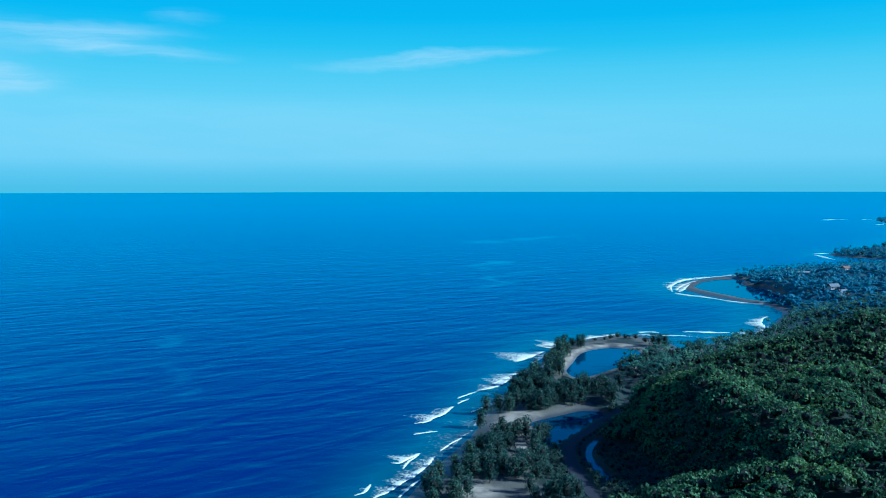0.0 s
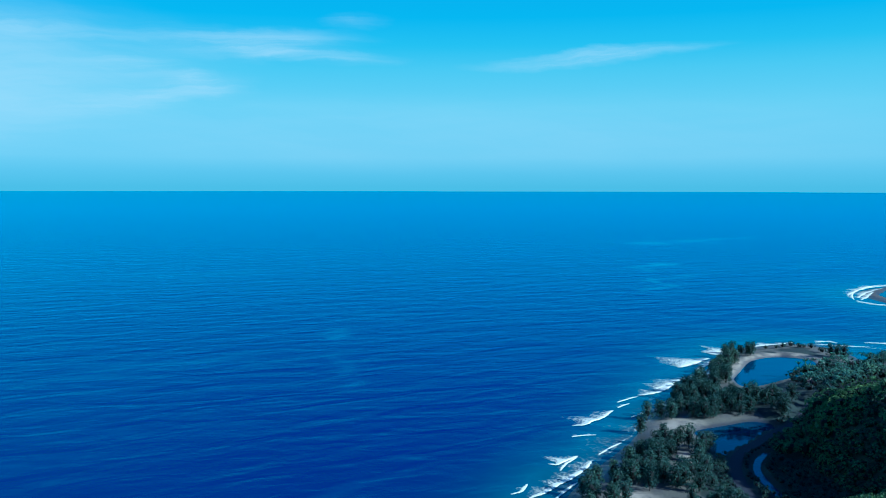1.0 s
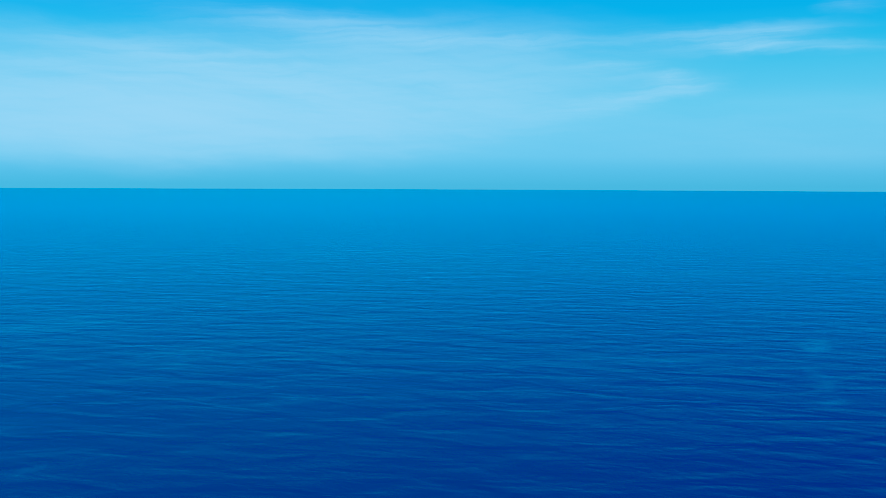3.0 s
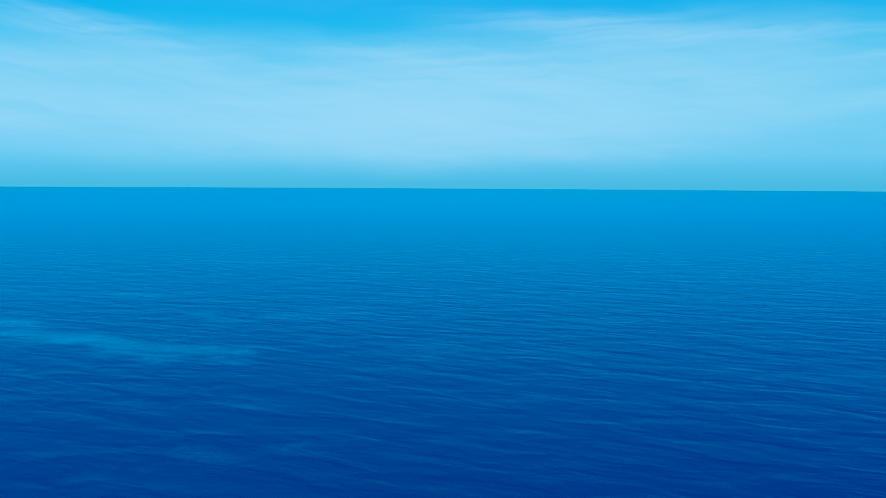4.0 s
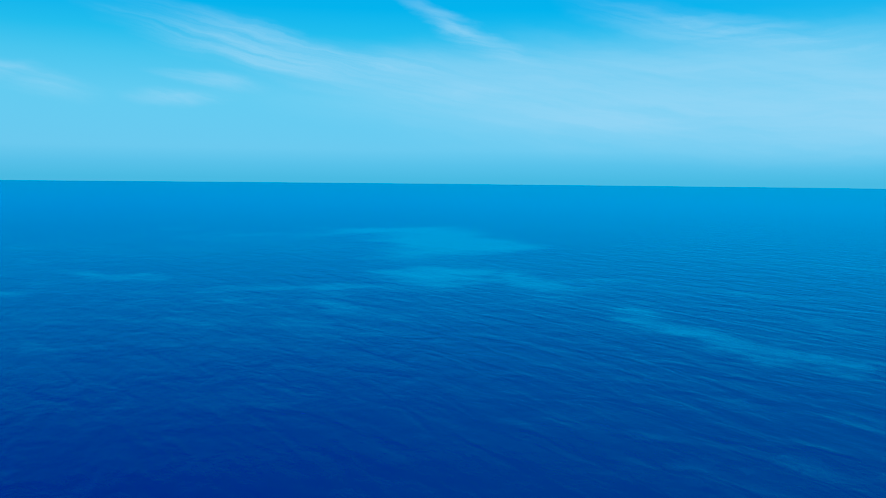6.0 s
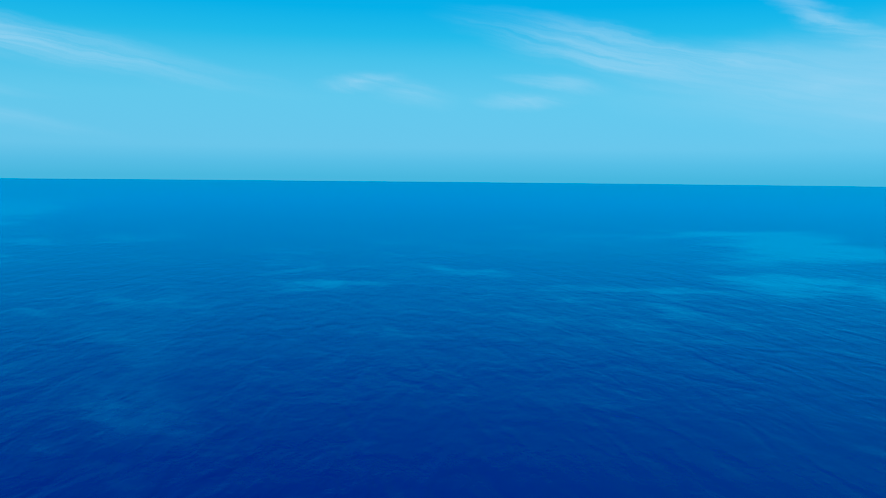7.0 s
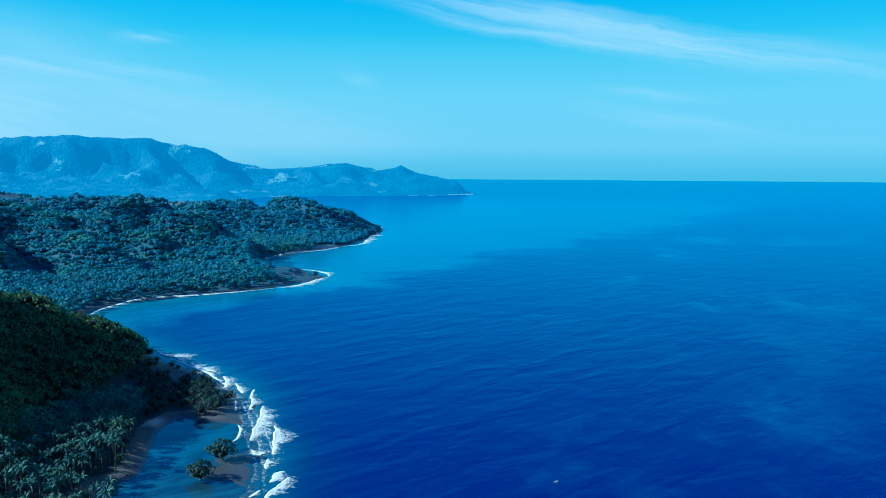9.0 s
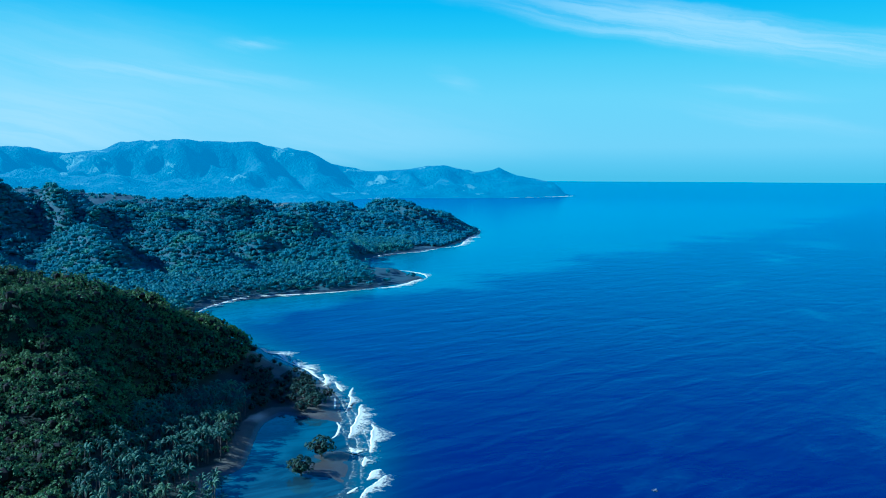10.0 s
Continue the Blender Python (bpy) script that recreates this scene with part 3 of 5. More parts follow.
def foam_material():
    """White broken water: a solid front, streaks and lace behind it that let the sea show."""
    m, n = material("sea_foam")
    place = n.add("ShaderNodeNewGeometry").outputs["Position"]
    dense = n.add("ShaderNodeAttribute", {"attribute_name": "dense"}).outputs["Fac"]
    along = n.add("ShaderNodeAttribute", {"attribute_name": "along"}).outputs["Fac"]
    back = n.add("ShaderNodeAttribute", {"attribute_name": "back"}).outputs["Fac"]
    sheet = n.add("ShaderNodeCombineXYZ", X=along, Y=back).outputs[0]
    streak = n.noise(n.stretch(sheet, (0.75, 0.2, 0.0)), 1.0, 6.0, 0.68, 0.6)
    lace = n.add("ShaderNodeTexVoronoi", Vector=n.add("ShaderNodeVectorMath", {"operation": "ADD"}, i0=place, i1=n.add("ShaderNodeTexNoise", Vector=place, Scale=0.9, Detail=3.0).outputs["Color"]).outputs[0], Scale=0.9)
    web = n.math("ADD", n.math("MULTIPLY", streak, 0.75), n.math("MULTIPLY_ADD", n.noise(place, 1.3, 6.0, 0.8), 1.0, n.math("MULTIPLY_ADD", lace.outputs["Distance"], 0.45, -0.28)))
    keep = n.span(n.math("ADD", web, n.math("MULTIPLY", dense, 0.72)), 0.98, 1.34)
    keep = n.math("MULTIPLY", keep, n.span(dense, 0.1, 0.95, 0.3, 1.0))
    b = n.add("ShaderNodeBsdfPrincipled", Base_Color=(0.86, 0.87, 0.63), Roughness=0.8)
    clear = n.add("ShaderNodeBsdfTransparent")
    both = n.add("ShaderNodeMixShader", Fac=keep, i1=clear.outputs[0], i2=b.outputs[0])
    n.add("ShaderNodeOutputMaterial", Surface=both.outputs[0])
    return m


FOAM = foam_material()


# ---- mesh helpers ----
def mesh_from(name, verts, faces, mat, layers=None, shade=True):
    """A mesh from arrays: verts (n, 3), faces (m, 3 or 4)."""
    verts, faces = np.asarray(verts, np.float32), np.asarray(faces, np.int32)
    me = bpy.data.meshes.new(name)
    me.vertices.add(len(verts))
    me.vertices.foreach_set("co", verts.ravel())
    k = faces.shape[1]
    me.loops.add(faces.size)
    me.loops.foreach_set("vertex_index", faces.ravel())
    me.polygons.add(len(faces))
    me.polygons.foreach_set("loop_start", np.arange(0, faces.size, k, dtype=np.int32))
    me.polygons.foreach_set("use_smooth", np.full(len(faces), shade))
    me.update(calc_edges=True)
    me.materials.append(mat)
    for key, values in (layers or {}).items():
        layer = me.attributes.new(key, "FLOAT", "POINT")
        layer.data.foreach_set("value", np.asarray(values, np.float32))
    return me


def part(name, me, parent, label=""):
    ob = new(name, me)
    ob.parent = parent
    if label:
        ob["label"] = label
    return ob


def polar_grid(a0, a1, steps, radii):
    """Rings round the origin; bearing counts from +y towards -x, in degrees."""
    ang = np.radians(np.linspace(a0, a1, steps))
    R, A = np.meshgrid(radii, ang, indexing="ij")
    x, y = -np.sin(A) * R, np.cos(A) * R
    i = np.arange(len(radii) - 1)[:, None] * steps + np.arange(steps - 1)[None, :]
    faces = np.stack([i, i + steps, i + steps + 1, i + 1], -1).reshape(-1, 4)
    return x.ravel(), y.ravel(), faces


# ---- sea: one sheet to the horizon ----
radii = np.concatenate([[0.01, 40, 90, 140, 180], np.geomspace(205, HAZE_RIM, 200)])
x, y, faces = polar_grid(-180, 180, 721, radii)
shore = inland(x, y)
shoal = np.exp(np.clip(shore, -400, 0) / np.where(y > 0, np.clip(np.hypot(x, y) / 25, 14.0, 26.0), np.clip(np.hypot(x, y) / 40, 8.0, 26.0)))
keep = (shore[faces] < 60).any(1)
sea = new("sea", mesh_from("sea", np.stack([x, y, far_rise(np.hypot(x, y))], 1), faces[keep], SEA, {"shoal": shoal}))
tagged(sea, "deep blue tropical sea with wind ripples and calm slicks", "sea", kind="structure")

# ---- ground: one sheet of beach, flats and hills ----
radii = np.concatenate([[0.01, 60, 120, 170], np.geomspace(200, 1700, 210), np.geomspace(1715, HAZE_RIM - 5, 130)])
x, y, faces = polar_grid(-270, 90, 922, radii)
shore = inland(x, y)
z = terrain(x, y)
pools = np.minimum(np.minimum(to_line(x, y, LAGOON), to_line(x, y, MARSH)), np.minimum(to_line(x, y, TIDE_POOL), to_line(x, y, SPIT_LAGOON)))
sandy = np.clip(1.15 - np.clip(shore, 0, None) / np.clip(26.0 - (np.hypot(x, y) - 520) / 8, 11.0, 26.0), 0, 1)
sandy = np.maximum(sandy, np.clip(1.3 - pools / 9.0, 0, 1))
sandy = np.maximum(sandy, np.clip(1.2 - np.hypot((x - 18) / 34, (y - 285) / 75), 0, 1) * 1.1)
pale = np.clip(1.3 - to_line(x, y, LAGOON[:36]) / 6.0, 0, 1)
for px, py, pr in ((34, 290, 9), (82, 384, 9), (26, 331, 12), (10, 250, 6), (66, 362, 8), (-2, -322, 6)):
    pale = np.maximum(pale, np.clip(1.3 - np.hypot(x - px, y - py) / pr, 0, 0.75))
east = np.clip((x - np.interp(y, ROAD[:, 1], ROAD[:, 0])) / 3, 0, 1) * (y > 200) * (y < 325)
sandy *= 1 - east
sandy *= np.where((y > 200) & (y < 372), np.clip((to_line(x, y, ROAD) - 8) / 9, 0, 1), 1.0)
# mask of the painted haze, growing with distance
air_haze = np.clip((np.hypot(x, y) - 520) / 120, 0, 1)
sandy *= 1 - 0.45 * air_haze * (y < 0)
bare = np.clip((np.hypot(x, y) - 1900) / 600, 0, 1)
keep = (shore[faces] > -70).any(1)
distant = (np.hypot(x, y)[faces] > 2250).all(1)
ground = new("ground", mesh_from("ground", np.stack([x, y, z], 1), faces[keep & ~distant], GROUND, {"sandy": sandy, "bare": bare, "pale": pale, "air_haze": air_haze}))
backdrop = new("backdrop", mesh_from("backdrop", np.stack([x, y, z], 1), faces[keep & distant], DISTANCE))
tagged(backdrop, "far mountain range with its blue haze painted as a glow", "mountains", kind="structure")
tagged(ground, "sandy shore rising to forested tropical hills", "ground", kind="structure")


# ---- still pools behind the beach ----
def pool(name, outline, label, shoal_depth=0.12):
    centre = outline[:-1].mean(0)
    bm = bmesh.new()
    bm.faces.new([bm.verts.new((x, y, 0.05)) for x, y in outline[:-1] + (outline[:-1] - centre) * 0.02])
    bmesh.ops.triangulate(bm, faces=bm.faces[:])
    bmesh.ops.recalc_face_normals(bm, faces=bm.faces[:])
    if bm.faces[:][0].normal.z < 0:
        bmesh.ops.reverse_faces(bm, faces=bm.faces[:])
    me = bpy.data.meshes.new(name)
    bm.to_mesh(me)
    bm.free()
    me.materials.append(POND)
    layer = me.attributes.new("shoal", "FLOAT", "POINT")
    layer.data.foreach_set("value", np.full(len(me.vertices), shoal_depth, np.float32))
    ob = new(name, me)
    return tagged(ob, label, "water", kind="structure")


pool("lagoon_water", LAGOON, "still blue lagoon inside a sand spit", 0.3)
pool("spit_lagoon_water", SPIT_LAGOON, "shallow water inside a hooked sand spit", 0.2)
pool("marsh_water", MARSH, "dark still pond beside the coast road", 0.45)
pool("tide_pool_water", TIDE_POOL, "shallow tidal pool behind a sand bar", 0.85)


# ---- surf ----
def surf(points, wide, dense, crest=0.5, seed=1):
    """A breaking wave along a line: steep white front towards the land, streaky wash to seaward of it."""
    rng = np.random.RandomState(seed)
    line = smooth([(*p, 0) for p in points], 14)[:, :2]
    step = np.r_[0, np.cumsum(np.hypot(*np.diff(line, axis=0).T))]
    m = max(8, int(step[-1] / max(0.8, wide * 0.12)))
    at = np.linspace(0, step[-1], m)
    line = np.c_[np.interp(at, step, line[:, 0]), np.interp(at, step, line[:, 1])]
    tangent = np.gradient(line, axis=0)
    tangent /= np.linalg.norm(tangent, axis=1)[:, None] + 1e-9
    side = np.c_[-tangent[:, 1], tangent[:, 0]]
    mid = inland(line[:, 0] + side[:, 0], line[:, 1] + side[:, 1]) - inland(line[:, 0], line[:, 1])
    side *= np.where(np.median(mid) > 0, 1.0, -1.0)     # towards the land
    ends = np.sin(np.linspace(0, np.pi, m)) ** 0.5
    count = max(4, int(step[-1] / max(2.5, wide * 0.45)) + 2)
    tongues = np.interp(np.linspace(0, 1, m), np.linspace(0, 1, count), rng.uniform(0.3, 1.35, count))
    ragged = tongues * np.convolve(rng.uniform(0.75, 1.25, m + 4), np.ones(3) / 3, "valid")[:m]
    front = min(0.9, 0.3 + wide * 0.03)           # the steep white front, metres
    cols = np.array([-1.0, -0.5, 0.0, 0.6, 1.2])
    wash = np.array([0.25, 0.5, 0.8, 1.1])
    off = np.concatenate([-cols[None, :] * front * np.ones((m, 1)), -1.2 * front - wash[None, :] * (wide * ends * ragged)[:, None]], 1)
    lift = np.array([0.0, 0.6, 1.0, 0.7, 0.35, 0.15, 0.1, 0.06, 0.03]) * crest * 0.4
    solidity = np.concatenate([np.array([0.0, 1.2, 1.3, 1.0, max(0.8, dense)]) * (1.0 if crest > 0.1 else dense), dense * np.array([0.64, 0.54, 0.4, 0.0])])
    wig = np.convolve(rng.uniform(-1, 1, m + 6), np.ones(5) / 5, "valid")[:m] * min(1.6, wide * 0.12)
    off = off + wig[:, None]
    px, py = line[:, 0, None] + side[:, 0, None] * off, line[:, 1, None] + side[:, 1, None] * off
    pz = far_rise(np.hypot(px, py)) + 0.12 + lift[None, :] * (ends * np.clip(ragged, 0.4, 1.2))[:, None]
    pz = np.maximum(pz, np.minimum(far_rise(np.hypot(px, py)) + 0.9, np.where(inland(px.ravel(), py.ravel()) > -2, terrain(px.ravel(), py.ravel()) + 0.06, -9).reshape(px.shape)))
    c = off.shape[1]
    i = np.arange(m - 1)[:, None] * c + np.arange(c - 1)[None, :]
    faces = np.stack([i, i + 1, i + c + 1, i + c], -1).reshape(-1, 4)
    thick = np.clip(solidity[None, :] * (0.35 + 0.65 * ends[:, None]) + 0.12 * (tongues[:, None] - 0.8), 0, 1.4) * (solidity[None, :] > 0)
    along = np.broadcast_to(at[:, None], off.shape) + seed * 31.0
    ob = new("surf", mesh_from("surf", np.stack([px, py, pz], -1).reshape(-1, 3), faces, FOAM, {"dense": thick.ravel(), "along": along.ravel(), "back": off.ravel()}))
    return tagged(ob, "white breaking wave and lacy foam near shore", "surf", group="surf along the coast", kind="stuff")


# each: the line of the front, metres of wash behind it, how solid it is, height of the crest
SURF = [
    ([(-21, 247), (-16, 252), (-12, 261), (-8, 269), (-5, 277), (-3, 286)], 7, 0.74, 0.5),
    ([(-17, 280), (-14, 279), (-11, 284), (-8, 290)], 10, 0.78, 0.8),
    ([(-11, 326), (-6, 329), (-3, 336), (1, 342), (4, 353)], 10, 0.78, 0.8),
    ([(6, 366), (10, 372), (15, 379)], 2, 0.6, 0.5),
    ([(15, 381), (20, 384), (26, 391), (33, 410), (37, 417)], 10, 0.78, 0.7),
    ([(38, 445), (45, 454), (54, 471)], 14, 0.95, 1),
    ([(54, 490), (61, 483), (69, 493)], 15, 0.92, 0.9),
    ([(80, 510), (90, 515), (104, 524)], 6, 0.7, 0.6),
]
SURF += [
    ([(-11, 312), (-5, 315), (-2, 316)], 3, 0.6, 0.4),
    ([(-13, 247), (-10, 256), (-7, 263)], 2, 0.55, 0.3),
    ([(-13, 273), (-11, 281), (-8, 288)], 2, 0.55, 0.3),
    ([(-1, 292), (3, 301), (7, 308)], 1.5, 0.45, 0.15),
    ([(-26, 249), (-23, 252), (-22, 259)], 2, 0.4, 0.2),
    ([(11, 343), (16, 351)], 1.5, 0.5, 0.2),
    ([(6, 357), (11, 366)], 2.5, 0.55, 0.3),
    ([(49, 430), (61, 460)], 6, 0.5, 0.2),
    ([(121, 533), (128, 536), (134, 533)], 6, 0.75, 0.5),
    ([(149, 536), (154, 537), (165, 533), (178, 533)], 9, 0.9, 0.7),
]
SURF += [
    ([(178, 533), (185, 531), (194, 531), (205, 550)], 7, 0.7, 0.5),
    ([(195, 530), (205, 550), (214, 581), (226, 601)], 9, 0.8, 0.6),
    ([(118, 527), (136, 523), (148, 523)], 5, 0.5, 0.3),
]
SURF += [
    ([(197, 742), (206, 781), (222, 818), (240, 849), (264, 864)], 6, 0.9, 0.9),
    ([(203, 755), (217, 785), (245, 833)], 9, 0.9, 0.7),
    ([(202, 742), (213, 763), (228, 799)], 8, 0.9, 0.7),
    ([(198, 739), (204, 723), (214, 712), (217, 700)], 10, 0.85, 0.6),
    ([(213, 716), (222, 694), (236, 672), (250, 660)], 9, 0.5, 0.25),
    ([(200, 770), (212, 800), (238, 840), (280, 873), (318, 897)], 14, 0.75, 0.5),
    ([(307, 892), (329, 903), (351, 909), (383, 921), (424, 952), (456, 951)], 11, 0.85, 0.8),
    ([(494, 1161), (512, 1171), (531, 1181)], 10, 0.9, 0.9),
    ([(492, 1152), (492, 1123), (484, 1071)], 9, 0.7, 0.6),
]
SURF += [
    ([(1019, 2349), (1076, 2387), (1117, 2384)], 16, 0.95, 1.3),
    ([(1144, 2383), (1207, 2420)], 12, 0.7, 0.9),
    ([(1026, 2063), (1065, 2094)], 18, 0.9, 1.2),
]
SURF += [
    ([(-6, -460), (-12, -444), (-16, -440), (-20, -419)], 9, 0.85, 0.8),
    ([(-22, -427), (-25, -410), (-32, -401)], 9, 0.9, 0.8),
    ([(-18, -422), (-24, -401), (-28, -363)], 8, 0.3, 0.1),
    ([(-34, -392), (-34, -380), (-32, -369)], 8, 0.75, 0.7),
    ([(-38, -376), (-38, -363), (-39, -358)], 5, 0.8, 0.7),
    ([(-44, -364), (-41, -351), (-41, -345), (-37, -326)], 3.5, 0.7, 0.6),
    ([(-44, -336), (-41, -320), (-37, -305), (-34, -292)], 9, 0.95, 1.1),
    ([(-45, -308), (-43, -297), (-41, -287), (-39, -275)], 8, 0.95, 1.1),
    ([(-33, -282), (-34, -275), (-37, -279)], 7, 0.75, 0.5),
]
SURF += [
    ([(-37, -272), (-35, -265), (-35, -262)], 4, 0.7, 0.5),
    ([(-30, -235), (-34, -243), (-37, -247), (-41, -253)], 6, 0.9, 0.9),
    ([(-34, -250), (-37, -257), (-40, -259)], 9, 0.7, 0.5),
    ([(-35, -349), (-34, -341), (-33, -331)], 2, 0.6, 0.3),
    ([(-32, -313), (-32, -306), (-30, -297), (-28, -293)], 1.6, 0.6, 0.2),
    ([(-27, -240), (-31, -245)], 1.6, 0.5, 0.2),
    ([(-33, -321), (-38, -351)], 7, 0.28, 0.1),
]
SURF += [
    ([(32, -586), (23, -616), (9, -641), (-6, -659), (-19, -660), (-47, -666), (-75, -675), (-102, -688)], 8, 0.85, 0.6),
    ([(-102, -688), (-122, -701), (-143, -733), (-158, -752)], 12, 0.9, 0.8),
    ([(-158, -752), (-159, -774), (-153, -800), (-142, -817)], 9, 0.75, 0.6),
    ([(-126, -922), (-142, -960), (-166, -991), (-201, -1015), (-238, -1059)], 9, 0.85, 0.7),
    ([(-238, -1059), (-273, -1099), (-318, -1228), (-375, -1363)], 16, 0.9, 1),
    ([(-378, -1377), (-386, -1471), (-392, -1578), (-396, -1638)], 14, 0.85, 0.8),
    ([(-440, -3300), (-559, -3382), (-740, -3366), (-917, -3350)], 30, 0.85, 1.2),
]
SURF += [
    ([(-917, -3350), (-1060, -3380), (-1200, -3410), (-1325, -3470), (-1362, -3600)], 50, 0.9, 1.5),
]
SURF += [   # broad breakers off the lagoon
    ([(38, 444), (47, 458), (56, 473)], 22, 0.85, 0.9),
    ([(52, 490), (61, 490), (72, 498)], 20, 0.8, 0.8),
    ([(45, 439), (54, 458), (66, 482)], 9, 0.6, 0.4),
    ([(23, 394), (31, 408), (42, 425)], 9, 0.65, 0.5),
    ([(83, 514), (93, 518), (109, 530)], 7, 0.8, 0.6),
]
SURF += [   # lacy wash between the southern breakers
    ([(-30, -384), (-36, -352), (-37, -320), (-36, -290), (-34, -262), (-31, -240)], 7, 0.4, 0.05),
    ([(-38, -345), (-40, -318), (-40, -290), (-38, -262)], 4, 0.42, 0.08),
    ([(-12, -440), (-20, -420), (-28, -398), (-34, -370)], 6, 0.5, 0.12),
]
SURF += [   # thin lace over the shallows
    ([(-14, 250), (-4, 278), (4, 300), (14, 330), (26, 366), (40, 402), (58, 452)], 14, 0.3, 0.03),
    ([(74, 497), (100, 520), (130, 522), (170, 516), (196, 530), (222, 584)], 10, 0.34, 0.03),
    ([(-24, -236), (-32, -262), (-33, -300), (-34, -340), (-29, -384), (-18, -412), (-2, -452)], 10, 0.32, 0.03),
]
for k, (points, wide, dense, crest) in enumerate(SURF):
    surf(points, wide, dense, crest, seed=20 + k)


# ---- road along the foot of the hill, and the ditch beside it ----
def ribbon(name, line, half, z, mat, layers=None, side=0.0):
    line = np.asarray(line)
    t = np.gradient(line, axis=0)
    t /= np.linalg.norm(t, axis=1)[:, None]
    s = np.c_[-t[:, 1], t[:, 0]]
    a, b = line + s * (side + half), line + s * (side - half)
    m = len(line)
    verts = np.vstack([np.c_[a, np.full(m, z)], np.c_[b, np.full(m, z)], np.c_[a, np.full(m, z - 0.3)], np.c_[b, np.full(m, z - 0.3)]])
    i = np.arange(m - 1)
    faces = np.vstack([np.c_[i, i + m, i + m + 1, i + 1], np.c_[i + 2 * m, i, i + 1, i + 2 * m + 1], np.c_[i + m, i + 3 * m, i + 3 * m + 1, i + m + 1]])
    return mesh_from(name, verts, faces, mat, {k: np.full(len(verts), v) for k, v in (layers or {}).items()}, shade=False)


road = tagged(new("road", ribbon("road", ROAD, 1.9, 1.72, ASPHALT)), "narrow worn asphalt coast road at the hill foot", "road", kind="structure")
tagged(new("ditch_water", ribbon("ditch_water", CHANNEL, 1.1, 1.45, POND, {"shoal": 0.3})), "pale still water in a roadside ditch", "water", kind="structure")


# ---- plants ----
def cards(rng, centres, normals, size, aspect=1.0):
    """Small bent leaf clumps: two triangles each."""
    m = len(centres)
    normals = normals / (np.linalg.norm(normals, axis=1)[:, None] + 1e-9)
    u = np.cross(normals, rng.normal(size=(m, 3)))
    u /= np.linalg.norm(u, axis=1)[:, None] + 1e-9
    v = np.cross(normals, u)
    size = np.broadcast_to(size, (m,))[:, None]
    j = rng.uniform(0.6, 1.3, (4, m, 1))
    bend = normals * size * 0.25
    verts = np.stack([centres - u * size * j[0] * aspect - bend, centres - v * size * j[1], centres + u * size * j[2] * aspect - bend, centres + v * size * j[3]], 1).reshape(-1, 3)
    i = np.arange(m)[:, None] * 4
    return verts, np.vstack([i + [0, 1, 2], i + [0, 2, 3]])


def ball(rng, centre, radius, rings=3, spokes=6):
    """A rough closed lump that keeps light from passing through a crown."""
    verts = [(0, 0, 1.0)]
    for r in range(1, rings):
        a = math.pi * r / rings
        verts += [(math.sin(a) * math.cos(2 * math.pi * k / spokes), math.sin(a) * math.sin(2 * math.pi * k / spokes), math.cos(a)) for k in range(spokes)]
    verts.append((0, 0, -1.0))
    verts = np.array(verts) * rng.uniform(0.85, 1.15, (len(verts), 1)) * np.asarray(radius) + np.asarray(centre)
    faces = [(0, 1 + k, 1 + (k + 1) % spokes) for k in range(spokes)]
    for r in range(rings - 2):
        for k in range(spokes):
            a, b = 1 + r * spokes + k, 1 + r * spokes + (k + 1) % spokes
            faces += [(a, a + spokes, b), (b, a + spokes, b + spokes)]
    last = len(verts) - 1
    faces += [(last - spokes + (k + 1) % spokes, last - spokes + k, last) for k in range(spokes)]
    return verts, np.array(faces)


def join(pieces):
    verts, faces, k = [], [], 0
    for v, f in pieces:
        verts.append(v)
        faces.append(np.asarray(f) + k)
        k += len(v)
    return np.vstack(verts), np.vstack(faces)


def broad_crown(seed, wide=3.6, tall=4.2, base=3.2, lobes=13, per=21, leaf=0.36, loose=0.3):
    """A rounded, uneven crown of leaf rosettes with gaps between them, over a core painted dark for shade; base is its
    underside's height.
    """
    rng = np.random.RandomState(seed)
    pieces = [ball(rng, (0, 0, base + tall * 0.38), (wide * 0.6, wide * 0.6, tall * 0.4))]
    for k in range(lobes):
        a, up = 2.4 * k + rng.uniform(-0.4, 0.4), 1 - 0.95 * (k + rng.uniform(0, 0.6)) / lobes
        out = math.sqrt(max(0.0, 1 - up * up)) * rng.uniform(0.8, 1.1)
        c = np.array([math.cos(a) * out * wide * 0.82, math.sin(a) * out * wide * 0.82, base + tall * (0.26 + 0.58 * up)])
        r = wide * rng.uniform(0.2, 0.34)
        d = rng.normal(size=(per, 3)) + np.array([math.cos(a) * out, math.sin(a) * out, 0.5 + up]) * 1.1
        d /= np.linalg.norm(d, axis=1)[:, None]
        pieces.append(cards(rng, c + d * r * rng.uniform(0.7, 1.08, (per, 1)), d + rng.normal(size=(per, 3)) * loose, leaf * rng.uniform(0.7, 1.3, per)))
    return join(pieces)


